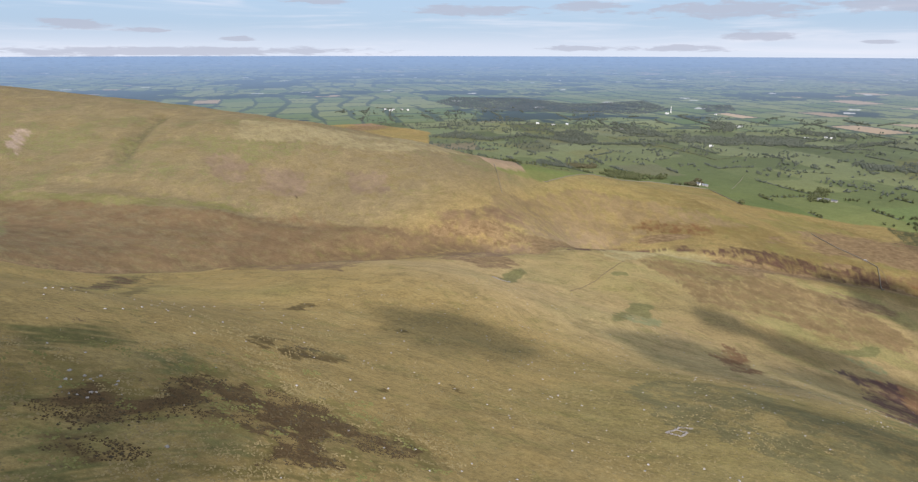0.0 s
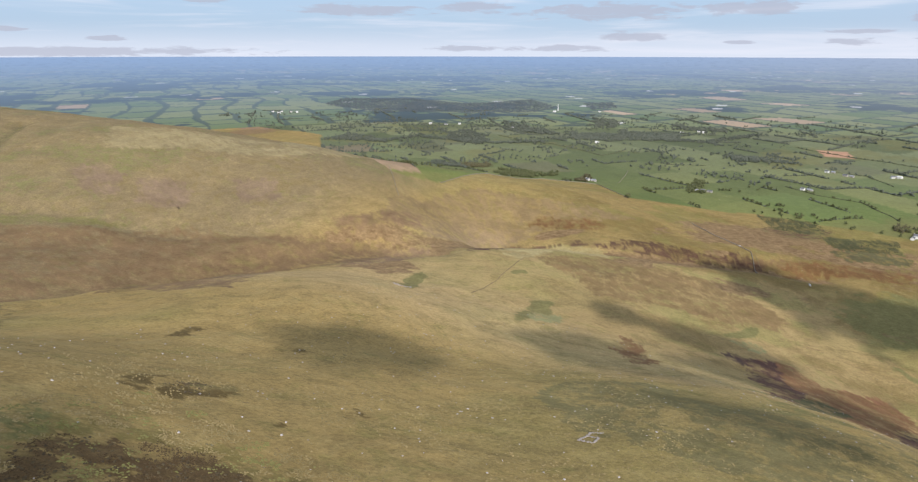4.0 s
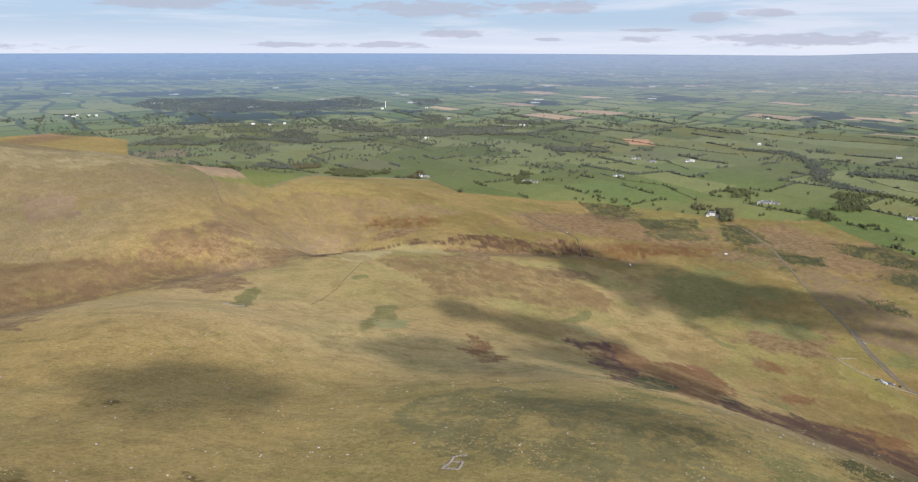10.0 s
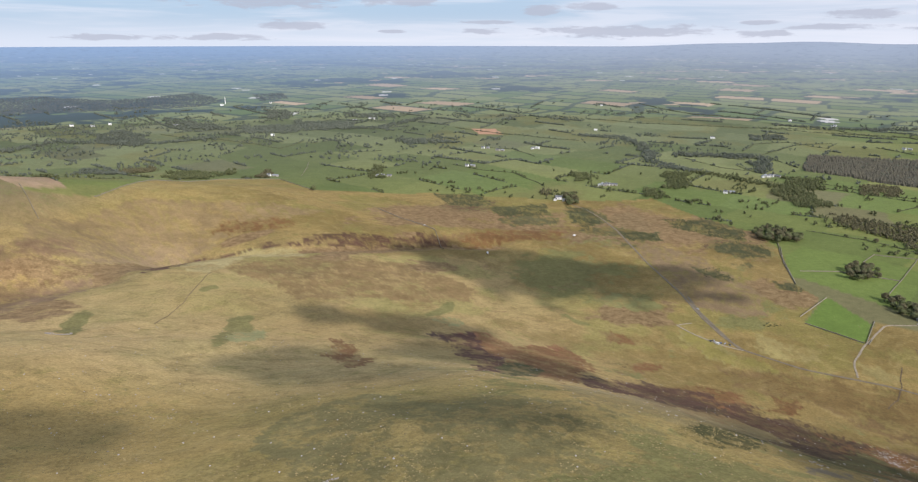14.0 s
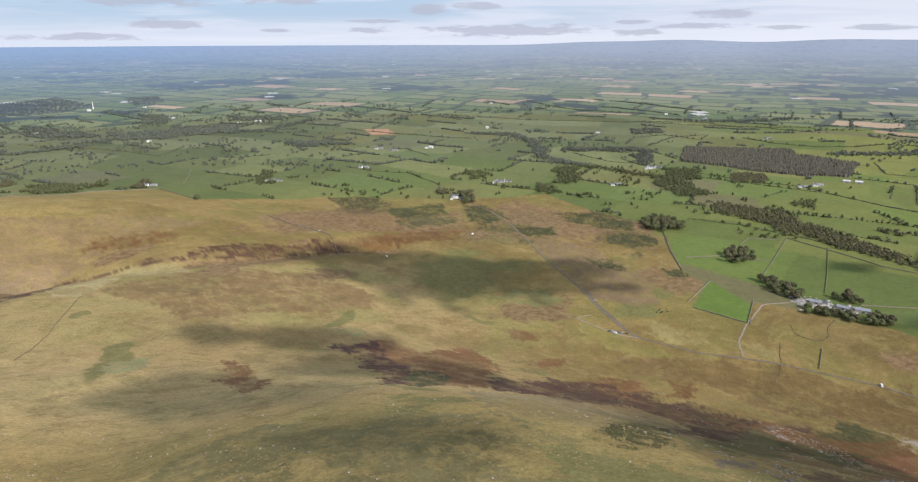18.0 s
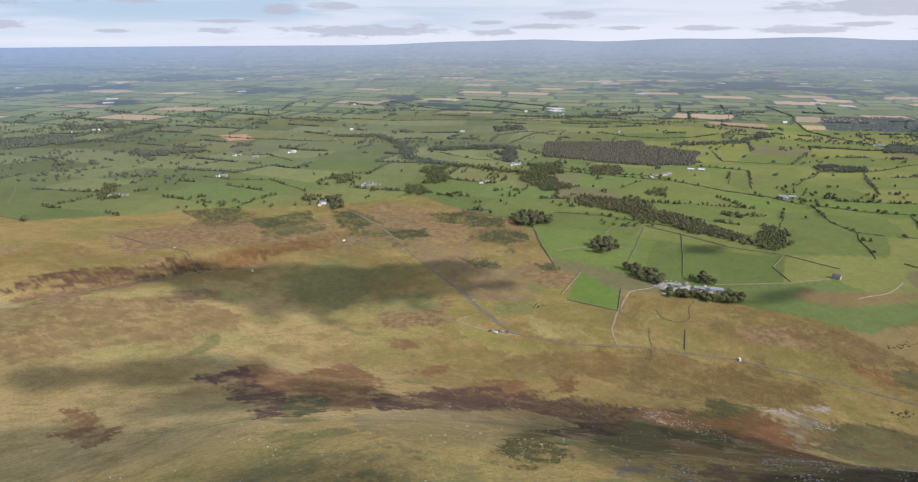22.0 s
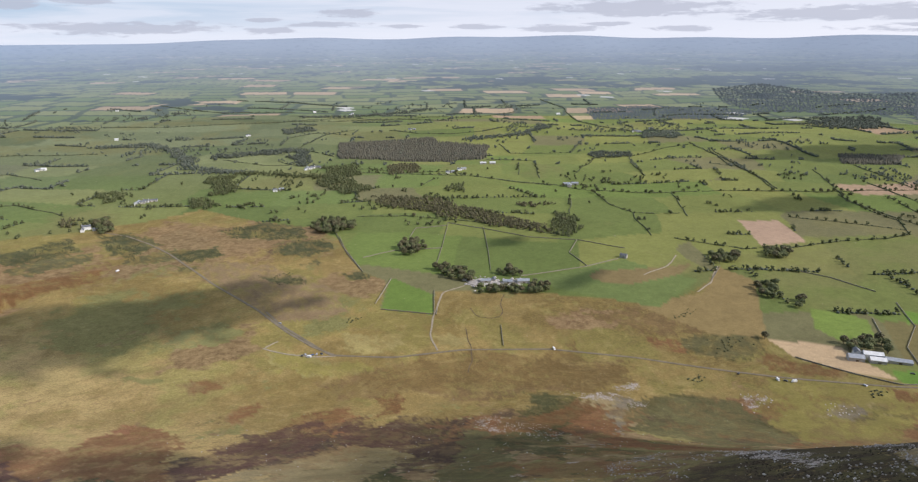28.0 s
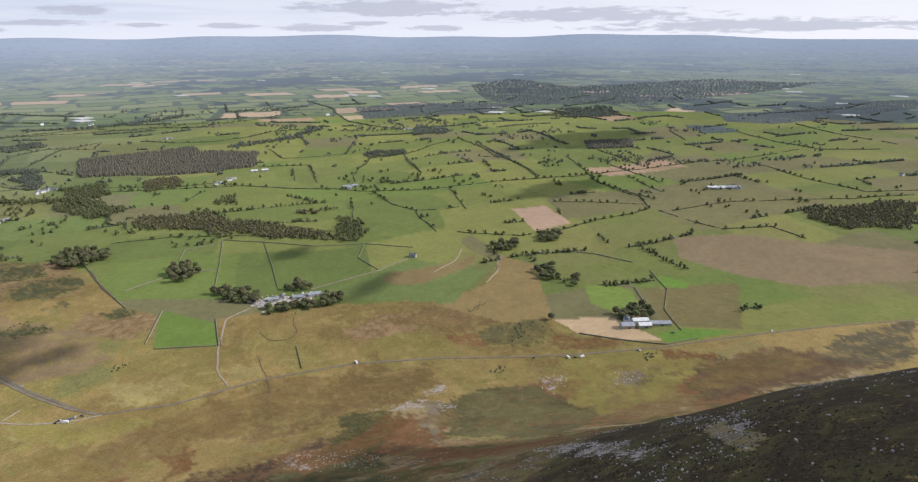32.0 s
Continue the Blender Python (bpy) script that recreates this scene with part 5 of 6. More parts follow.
for k, ring in enumerate(WOODS_A + WOODS_B + WOODS_C + WOODS_D):
    far = max(1.0, math.hypot(*ring[0]) / 1900)
    rng = np.random.default_rng(100 + k)
    xs, ys = spots_in(ring, 6.0 * far ** 1.3, rng, 0.70, 40.0)
    if len(xs):
        leaf = HAZED_LEAF if far > 1.1 else LEAF_BROWN if k % 3 == 0 else LEAF
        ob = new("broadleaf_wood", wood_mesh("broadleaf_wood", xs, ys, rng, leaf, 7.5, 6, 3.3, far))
        tagged(ob, "small broadleaf wood with an uneven dull green canopy", "wood", kind="stuff")


def along(line, gap):
    """Points each gap metres along a polyline."""
    pts = np.array(line, float)
    seg = np.hypot(*np.diff(pts, axis=0).T)
    s = np.r_[0, np.cumsum(seg)]
    d = np.arange(0, s[-1], gap)
    return np.interp(d, s, pts[:, 0]), np.interp(d, s, pts[:, 1])


hedge_spots = []
lone_trees = 0
joined_trees = []
for line in HEDGES_WEST + HEDGES_MID + HEDGES_EAST + HEDGES_EAST_CROSS + HEDGES_NORTH:
    far = max(1.0, math.hypot(*line[0]) / 1700)
    x, y = along(line, 2.8 * far)
    x = x + soft_noise(x, y, 60, 81, 1) * 5
    y = y + soft_noise(y, x, 60, 82, 1) * 5
    keep = soft_noise(x, y, 45, 83, 2) > -0.62
    x, y = x[keep], y[keep]
    if len(x) < 2:
        continue
    hedge_spots.append(np.stack([x, y], 1))
    s = TREE_RNG.uniform(0.7, 1.7, len(x)) * far
    v, f = lumps(TREE_RNG, np.stack([x, y, land(x, y) + s * 0.6], 1), np.stack([s, s, s * 1.1], 1), 0.35)
    ob = new("hedge", big_mesh("hedge", v, f, HEDGE))
    tagged(ob, "overgrown dark green field hedge between pastures", "hedge", "field hedges")
    for tx, ty in zip(*along(line, 17.0 * far)):
        if soft_noise(np.array([tx]), np.array([ty]), 130, 84, 2)[0] + TREE_RNG.uniform(-0.7, 0.7) > 0.05:
            tx, ty = tx + TREE_RNG.uniform(-3, 3), ty + TREE_RNG.uniform(-3, 3)
            if far < 1.12 and lone_trees < 85:
                lone_trees += 1
                plant(tx, ty, int(TREE_RNG.choice([0, 1, 2, 3])), TREE_RNG.uniform(0.5, 0.85), "standing in a field hedge", "hedgerow trees")
            else:
                joined_trees.append((tx, ty))

for line in BECK_WOODS:
    for x, y in zip(*along(line, 9.0)):
        for k in range(5):
            joined_trees.append((x + TREE_RNG.normal() * 13, y + TREE_RNG.normal() * 13))

# fields further off: hedges on the lines of the field pattern
known = np.concatenate(hedge_spots)
far_spots = []


def field_point(u, v):
    """The place whose field coordinates are u, v."""
    c, s = math.cos(FIELD_TURN), math.sin(FIELD_TURN)
    x = c * u * FIELD_LONG - s * v * FIELD_DEEP
    y = s * u * FIELD_LONG + c * v * FIELD_DEEP
    for _ in range(6):
        a, b = field_uv(x, y)
        du, dv = (u - a) * FIELD_LONG * 0.8, (v - b) * FIELD_DEEP * 0.8
        x, y = x + c * du - s * dv, y + s * du + c * dv
    return x, y


steps = np.linspace(0, 1, 34)
for j in range(-8, 36):
    shift = float(lattice(np.array([j]), np.array([0]), 41)[0])
    for i in range(-24, 26):
        pick = lattice(np.array([i, i]), np.array([j, j + 500]), 43)
        if pick[0] > 0.34:
            far_spots.append(np.stack(field_point(i - shift + steps, j + 0 * steps), 1))
        if pick[1] > 0.40:
            far_spots.append(np.stack(field_point(i - shift + 0 * steps[::2], j + steps[::2]), 1))
far_spots = np.concatenate(far_spots)
r = np.hypot(far_spots[:, 0] - HOME[0], far_spots[:, 1] - HOME[1])
yaw = np.degrees(np.arctan2(-far_spots[:, 0], far_spots[:, 1]))
ok = ((r > 1250) | ((far_spots[:, 0] > 880) & (far_spots[:, 1] < 650))) & (r < 3420) & (np.abs(yaw + 13) < 92) & ~inside(far_spots[:, 0], far_spots[:, 1], MOOR_RING)
ok &= soft_noise(far_spots[:, 0], far_spots[:, 1], 75, 85, 2) > -0.12
far_spots = far_spots[ok]
for _, ring in PLOTS + PLOTS_EAST:
    far_spots = far_spots[~inside(far_spots[:, 0], far_spots[:, 1], ring)]
clear = np.array([np.min(np.abs(known - p).sum(1)) > 75 for p in far_spots])
far_spots = far_spots[clear]
x, y = far_spots.T
r = np.hypot(x, y)
s = TREE_RNG.uniform(1.1, 2.3, len(x)) * np.clip(r / 1500, 1, 1.9)
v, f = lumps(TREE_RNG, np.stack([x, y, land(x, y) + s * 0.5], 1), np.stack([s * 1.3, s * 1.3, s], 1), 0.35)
tagged(new("far_hedges", big_mesh("far_hedges", v, f, HAZED_LEAF)), "dark hedge lines dividing distant green pastures", "hedge", kind="stuff")
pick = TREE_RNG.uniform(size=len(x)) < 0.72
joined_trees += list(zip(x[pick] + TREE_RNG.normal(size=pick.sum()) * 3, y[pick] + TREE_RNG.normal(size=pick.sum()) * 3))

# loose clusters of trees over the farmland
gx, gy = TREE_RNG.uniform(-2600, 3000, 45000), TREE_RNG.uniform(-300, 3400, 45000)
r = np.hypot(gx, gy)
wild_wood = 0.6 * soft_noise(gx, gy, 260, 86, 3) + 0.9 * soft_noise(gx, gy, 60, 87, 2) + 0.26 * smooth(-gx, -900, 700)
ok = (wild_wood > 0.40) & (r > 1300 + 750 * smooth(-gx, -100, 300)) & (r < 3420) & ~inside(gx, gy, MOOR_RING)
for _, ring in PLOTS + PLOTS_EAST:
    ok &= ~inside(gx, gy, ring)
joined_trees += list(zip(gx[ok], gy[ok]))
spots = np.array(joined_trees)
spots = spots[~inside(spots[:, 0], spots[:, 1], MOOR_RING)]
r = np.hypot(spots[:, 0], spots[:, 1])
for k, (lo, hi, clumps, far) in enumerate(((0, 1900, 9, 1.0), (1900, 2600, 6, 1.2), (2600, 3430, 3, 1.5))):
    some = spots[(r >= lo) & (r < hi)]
    ob = new("hedgerow_trees", wood_mesh("hedgerow_trees", some[:, 0], some[:, 1], TREE_RNG, LEAF if k == 0 else HAZED_LEAF, 7.5, clumps, 3.3, far))
    tagged(ob, "scattered dark field trees across green farmland", "trees", kind="stuff")

# the lone tree on the fell wall, and the one at the corner of the stubble field
plant(-309, 1490, 1, 1.1, "alone at the edge of the moor", "lone trees")
plant(749, 416, 3, 0.85, "alone at the corner of a stubble field", "lone trees")
plant(590, 1136, 1, 0.8, "beside a dry stone wall", "lone trees")


# ---- roads, tracks and becks ----
def ribbon(name, line, half, lift, material, wander=0.0):
    """A band laid over the ground, with edges that run down into it."""
    pts = np.array(line, float)
    x, y = along(line, 5.0)
    for _ in range(3):
        x[1:-1], y[1:-1] = (x[:-2] + 2 * x[1:-1] + x[2:]) / 4, (y[:-2] + 2 * y[1:-1] + y[2:]) / 4
    if wander:
        x, y = x + soft_noise(x, y, 35, 91, 2) * wander, y + soft_noise(y, x, 35, 92, 2) * wander
    tx, ty = np.gradient(x), np.gradient(y)
    ln = np.hypot(tx, ty) + 1e-6
    nx, ny = -ty / ln, tx / ln
    w = half * (1 + 0.18 * soft_noise(x, y, 20, 93, 2))
    verts, faces = [], []
    for k in range(len(x)):
        for side, drop in ((-1.15, -1.0), (-1.0, lift), (1.0, lift), (1.15, -1.0)):
            px, py = x[k] + nx[k] * w[k] * side, y[k] + ny[k] * w[k] * side
            verts.append((px, py, stand(px, py) + drop))
    for k in range(len(x) - 1):
        for c in range(3):
            faces.append((k * 4 + c, k * 4 + c + 1, k * 4 + 5 + c, k * 4 + 4 + c))
    return new(name, mesh_of(name, verts, faces, material))


for line in ROADS:
    tagged(ribbon("road", line, 1.65, 0.28, TARMAC), "narrow grey unfenced moorland road", "road", kind="structure")
for line in TRACKS:
    tagged(ribbon("track", line, 1.1, 0.28, GRIT, 2.0), "pale gravel farm track over rough grass", "track", kind="structure")
for line in FOOTPATHS:
    tagged(ribbon("footpath", line, 0.55, 0.2, TROD, 3.0), "thin brown footpath worn across fell grass", "path", kind="structure")
for line in GULLIES:
    tagged(ribbon("beck", line, 0.6, 0.22, PEAT, 5.0), "narrow peaty beck cut into the moor", "beck", kind="structure")


# ---- dry stone walls ----
def wall_run(line):
    x, y = along(line, 4.0)
    verts, faces = [], []
    tx, ty = np.gradient(x), np.gradient(y)
    ln = np.hypot(tx, ty) + 1e-6
    for k in range(len(x)):
        nx, ny = -ty[k] / ln[k], tx[k] / ln[k]
        z, top = stand(x[k], y[k]), 1.35 + TREE_RNG.uniform(-0.2, 0.15)
        for side, up in ((-0.45, -0.5), (-0.28, top), (0.28, top), (0.45, -0.5)):
            verts.append((x[k] + nx * side, y[k] + ny * side, z + up))
    for k in range(len(x) - 1):
        for c in range(3):
            faces.append((k * 4 + c, k * 4 + c + 1, k * 4 + 5 + c, k * 4 + 4 + c))
    body = new("dry_stone_wall", mesh_of("dry_stone_wall", verts, faces, WALL_STONE))
    c, s = np.stack([x, y, [stand(a, b) + 1.4 for a, b in zip(x, y)]], 1), TREE_RNG.uniform(0.3, 0.5, len(x))
    v, f = lumps(TREE_RNG, c, np.stack([s * 1.0, s * 1.0, s * 0.6], 1), 0.3)
    part("coping", big_mesh("coping", v, f, STONE), body)
    return tagged(body, "grey dry stone wall with rough coping across pasture", "wall", "field walls")


for line in FIELD_WALLS + FELL_WALLS:
    wall_run(line)
moor_wall = MOOR_EDGE[4:9]
wall_run(moor_wall)


# ---- buildings ----
def box(cx, cy, cz, sx, sy, sz):
    v = [(cx + a * sx / 2, cy + b * sy / 2, cz + c * sz / 2) for c in (-1, 1) for b in (-1, 1) for a in (-1, 1)]
    return v, [(0, 2, 3, 1), (4, 5, 7, 6), (0, 1, 5, 4), (2, 6, 7, 3), (0, 4, 6, 2), (1, 3, 7, 5)]


def boxes(name, items, material):
    verts, faces = [], []
    for item in items:
        v, f = box(*item)
        faces += [tuple(i + len(verts) for i in q) for q in f]
        verts += v
    return mesh_of(name, verts, faces, material)


def building(name, x, y, turn, length, depth, eaves, rise, wall, roof, label, windows=4, chimneys=1, group="farm buildings"):
    """Gabled house or barn: wall, roof slopes, chimneys, door and windows."""
    top = new(name)
    top.matrix_basis = pose(x, y, stand(x, y) - 0.1, 0, 0, turn)
    l, d = length / 2, depth / 2
    v = [(-l, -d, -1.5), (l, -d, -1.5), (l, d, -1.5), (-l, d, -1.5), (-l, -d, eaves), (l, -d, eaves), (l, d, eaves), (-l, d, eaves),
         (-l, 0, eaves + rise), (l, 0, eaves + rise)]
    part("wall", mesh_of("wall", v, [(0, 1, 5, 4), (2, 3, 7, 6), (1, 2, 6, 9, 5), (3, 0, 4, 8, 7), (3, 2, 1, 0)], wall), top)
    over, thick = 0.35, 0.16
    for side in (-1, 1):
        a, b = (d + over) * side, eaves - over * rise / d
        lo = [(-l - over, a, b + 0.03), (l + over, a, b + 0.03), (l + over, 0, eaves + rise + 0.03), (-l - over, 0, eaves + rise + 0.03)]
        v = lo + [(p[0], p[1], p[2] + thick) for p in lo]
        f = [(0, 3, 2, 1), (4, 5, 6, 7), (0, 1, 5, 4), (1, 2, 6, 5), (2, 3, 7, 6), (3, 0, 4, 7)]
        part("roof", mesh_of("roof", v, f, roof), top)
    for k in range(chimneys):
        cx = (-l + 0.6) if k == 0 else (l - 0.6)
        part("chimney", boxes("chimney", [(cx, 0, eaves + rise + 0.3, 0.7, 0.6, 1.6), (cx, 0, eaves + rise + 1.15, 0.85, 0.75, 0.14)], wall), top)
    for side in (-1, 1):
        for k in range(windows):
            wx = -l + length * (k + 0.5) / max(windows, 1)
            part("window", boxes("window", [(wx, side * (d + 0.02), eaves * 0.62, 0.9, 0.12, 1.1)], PANE), top)
    part("door", boxes("door", [(l * 0.1, -d - 0.03, 0.95, 1.0 if windows else 3.2, 0.12, 2.1 if windows else 3.0)], BARK), top)
    return tagged(top, label, "house" if windows else "barn", group)


HOUSE = "white-rendered farmhouse with a slate roof among fields"
GREY_HOUSE = "grey stone farmhouse with a slate roof among fields"
BARN = "long farm barn with a grey sheet roof"
PALE_BARN = "large farm barn with a pale sheet roof"
HOUSES_NEAR = [(-172, 1744), (-467, 1715), (58, 1886), (400, 1641), (1094, 1406), (1143, 1414), (849, 1697), (864, 698), (664, 1531),
               (410, 1648), (126, 2206), (171, 2161), (861, 1703), (291, 2192), (1479, 2073), (2072, 1484), (1976, -69)]
HOUSES_FAR = [(-312, 2941), (-2310, 2529), (-2265, 2522), (-2245, 2587), (-2209, 2591), (-2280, 2560), (-1492, 2682), (-1421, 2705),
              (-1381, 2766), (-1132, 2814), (-394, 2918), (-333, 2983), (309, 2199), (1620, 2700), (1498, 2817), (1641, 2722),
              (2344, 2081), (790, 3300), (-1091, 3300), (-874, 3380), (600, 2600), (980, 2380), (-650, 2500), (2200, 1500)]
HOUSE_RNG = np.random.default_rng(11)
for k, (x, y) in enumerate(HOUSES_NEAR):
    face = math.degrees(math.atan2(y, x)) - 90 + HOUSE_RNG.uniform(-35, 35)
    white = k % 4 != 3
    building("farmhouse", x, y, face, HOUSE_RNG.uniform(9, 13), 7, 4.8, 2.4, LIME if white else GREY_WALL, SLATE,
             HOUSE if white else GREY_HOUSE, 4, 2)
    c, s = math.cos(radians(face)), math.sin(radians(face))
    if k not in (7, 16):
        building("barn", x + c * 15 - s * 7, y + s * 15 + c * 7, face + 8, HOUSE_RNG.uniform(9, 15), 7.5, 3.8, 2.1,
                 GREY_WALL, SHEET if k % 3 else SLATE, BARN, 0, 0)
    if k % 3 == 0:
        building("barn", x - c * 15 + s * 5, y - s * 15 - c * 5, face + 82, 10, 7, 3.8, 2.2, LIME, SHEET, BARN, 0, 0)
for k, (x, y) in enumerate(HOUSES_FAR):
    face = math.degrees(math.atan2(y, x)) - 90 + HOUSE_RNG.uniform(-25, 25)
    building("cottage", x, y, face, HOUSE_RNG.uniform(10, 17), 8, 4.8, 2.4, LIME, SLATE if k % 2 else PALE_SHEET,
             "small pale house far out on the plain", 2, 1, "distant houses")
# white house at the moor edge
building("farmhouse", 256, 1496, -12, 15, 8, 6, 3, LIME, SLATE, "tall white house beside dark trees at the moor edge", 5, 2)
building("farmhouse", 246, 1484, 70, 10, 6, 4, 2.4, LIME, SLATE, "white outbuilding joined to a white house", 2, 1)
building("barn", 268, 1478, -12, 12, 6.5, 3.6, 2.2, LIME, SLATE, "whitewashed barn beside a white house", 0, 0)
# farm at the foot of the fell
for x, y, turn, l, d, e, r, wall, roof, label in (
        (763, 322, -58, 16, 11, 4.6, 2.4, GREY_WALL, SHEET, BARN), (783, 311, -58, 20, 9, 4.8, 2.4, LIME, PALE_SHEET, PALE_BARN),
        (772, 303, -58, 16, 10, 4.2, 2.2, GREY_WALL, PALE_SHEET, PALE_BARN), (786, 287, -62, 26, 9, 3.6, 1.6, GREY_WALL, SHEET, BARN),
        (779, 326, 32, 10, 7, 5.0, 2.4, LIME, SLATE, HOUSE)):
    building("farmhouse" if roof is SLATE else "barn", x, y, turn, l, d, e, r, wall, roof, label, 4 if roof is SLATE else 0, 1 if roof is SLATE else 0)
# mine yard among trees
for x, y, turn, l, d, e, wall, roof, label in (
        (612, 800, -50, 13, 8, 3.6, GREY_WALL, SHEET, BARN), (628, 777, -40, 15, 8, 3.4, GREY_WALL, SHEET, BARN),
        (650, 752, -48, 14, 8, 3.4, GREY_WALL, SHEET, BARN), (668, 738, -40, 18, 10, 3.8, GREY_WALL, SHEET, BARN), (640, 772, 42, 9, 6, 3.2, GREY_WALL, SLATE, BARN)):
    building("barn", x, y, turn, l, d, e, 1.9, wall, roof, label, 0, 0)
# big farm out in the fields
for k in range(4):
    building("barn", 1612 + k * 9, 338 - k * 16, -78, 20 + 4 * (k % 2), 12, 4.6, 2.4, LIME if k % 2 else GREY_WALL, PALE_SHEET if k < 2 else SHEET, PALE_BARN if k < 2 else BARN, 0, 0)
for x, y, turn in ((1232, 1118, -45), (1248, 1106, -45), (1225, 1104, 45), (1255, 1440, -42), (1278, 1425, -42), (2067, 1466, -50)):
    building("barn", x, y, turn, 17, 10, 4.4, 2.3, GREY_WALL, PALE_SHEET if turn == -42 else SHEET, BARN, 0, 0)


def spoil(x, y, size, n, label):
    rng = np.random.default_rng(int(x))
    c = np.stack([x + rng.normal(size=n) * size, y + rng.normal(size=n) * size * 0.7], 1)
    s = rng.uniform(0.5, 1.6, n)
    z = land(c[:, 0], c[:, 1])
    v, f = lumps(rng, np.stack([c[:, 0], c[:, 1], z + s * 0.15], 1), np.stack([s * 1.5, s * 1.5, s * 0.6], 1), 0.4)
    tagged(new("rubble_heap", big_mesh("rubble_heap", v, f, PALE_STONE)), label, "rubble", kind="stuff")


for x, y, size in ((634, 766, 11), (655, 746, 9), (615, 786, 8)):
    spoil(x, y, size, 160, "pale rubble and spoil in a mine yard")

# white mast on the wooded hill
mast = new("mast")
mast.matrix_basis = pose(-1086, 3340, stand(-1086, 3340) - 1)
v, f = tapered([(0, 0, 0), (0, 0, 14), (0, 0, 30)], [2.4, 1.9, 1.4], 10)
part("shaft", mesh_of("shaft", v, f + [tuple(range(20, 30))], LIME), mast)
part("cap", boxes("cap", [(0, 0, 31.2, 3.6, 3.6, 2.6)], PALE_SHEET), mast)
tagged(mast, "tall white tower on a far wooded hill", "tower")


# ---- parked cars ----
def car_body(name, l, w, h, cabin, paint):
    """A car or van: bevelled body, glazed cabin and four wheels, as one thing."""
    top = new(name)
    prof = [(-l / 2, 0.35), (-l / 2, 0.85), (-l / 2 + 0.1, 0.95), (-l * 0.46, h if cabin > 0.9 else 0.98)]
    prof += [(l * (0.28 if cabin > 0.9 else -0.30), h), (l * (0.36 if cabin > 0.9 else 0.10), h - 0.05)] if cabin > 0.9 else [(-l * 0.36, h), (l * 0.08, h)]
    prof += [(l * 0.40 if cabin > 0.9 else l * 0.24, 1.0), (l / 2 - 0.08, 0.88), (l / 2, 0.75), (l / 2, 0.35)]
    n = len(prof)
    verts = [(px, s * w / 2 * (0.86 if pz > 1.1 else 1), pz) for s in (-1, 1) for px, pz in prof]
    faces = [tuple(range(n)), tuple(range(2 * n - 1, n - 1, -1))] + [(k, k + n, (k + 1) % n + n, (k + 1) % n) for k in range(n)]
    part("body", mesh_of("body", verts, faces, paint), top)
    gx, gl = (l * 0.27, l * 0.14) if cabin > 0.9 else (-l * 0.13, l * 0.40)
    part("side_glass", boxes("side_glass", [(gx, 0, h - 0.33, gl, w * 0.93, 0.36)], PANE), top)
    for sx in (-1, 1):
        for sy in (-1, 1):
            v = [(sx * l * 0.31 + 0.33 * math.cos(a), sy * (w / 2 - 0.08) + d, 0.33 + 0.33 * math.sin(a)) for d in (-0.1, 0.1)
                 for a in (k * math.pi / 5 for k in range(10))]
            f = [tuple(range(9, -1, -1)), tuple(range(10, 20))] + [(k, (k + 1) % 10, (k + 1) % 10 + 10, k + 10) for k in range(10)]
            part("wheel", mesh_of("wheel", v, f, TYRE), top)
    for sy in (-1, 1):
        part("headlight", boxes("headlight", [(l / 2 - 0.02, sy * w * 0.36, 0.72, 0.08, 0.3, 0.16)], PALE_SHEET), top)
    return top


CAR_WORDS = ["white van parked on grass beside the moor road", "black car parked beside the moor road", "silver-grey car parked beside the moor road",
             "dark blue car parked beside the moor road", "red car parked beside the moor road"]
CARS = [(310, 749, 1, 0), (314, 749, 2, 0), (314, 741, 0, 1), (319, 743, 3, 0), (324, 741, 2, 0), (329, 738, 1, 0), (334, 852, 2, 0),
        (641, 396, 1, 0), (655, 361, 0, 1), (658, 354, 1, 0), (662, 347, 0, 1), (809, 163, 0, 0), (542, 571, 0, 1), (60, 1080, 0, 1),
        (-50, 1232, 0, 0), (235, 1210, 0, 1), (700, 293, 2, 0), (764, 268, 1, 0)]
made_cars = {}
for k, (x, y, tone, van) in enumerate(CARS):
    z = stand(x, y)
    dx, dy = stand(x + 1.5, y) - stand(x - 1.5, y), stand(x, y + 1.5) - stand(x, y - 1.5)
    m = pose(x, y, z + 0.05 + 0.3 * (abs(dx) + abs(dy)), 0, 0, 35 + 47 * k)
    if (tone, van) in made_cars:
        copy_thing(made_cars[tone, van], m)
        continue
    ob = car_body("van" if van else "car", 5.6 if van else 4.3, 2.0 if van else 1.75, 2.4 if van else 1.48, 1.0 if van else 0.5, PAINTS[tone])
    ob.matrix_basis = m
    made_cars[tone, van] = tagged(ob, CAR_WORDS[tone], "van" if van else "car", "parked vehicles")


# ---- sheepfold and ruin of loose stones ----
ROCK_RNG = np.random.default_rng(23)


def stone_mesh(name, seed, material):
    rng = np.random.default_rng(seed)
    v, f = lumps(rng, [(0, 0, 0)], [(0.5, 0.4, 0.3)], 0.3)
    return mesh_of(name, v, f, material)


STONES = [stone_mesh("stone", 40 + k, STONE) for k in range(5)]


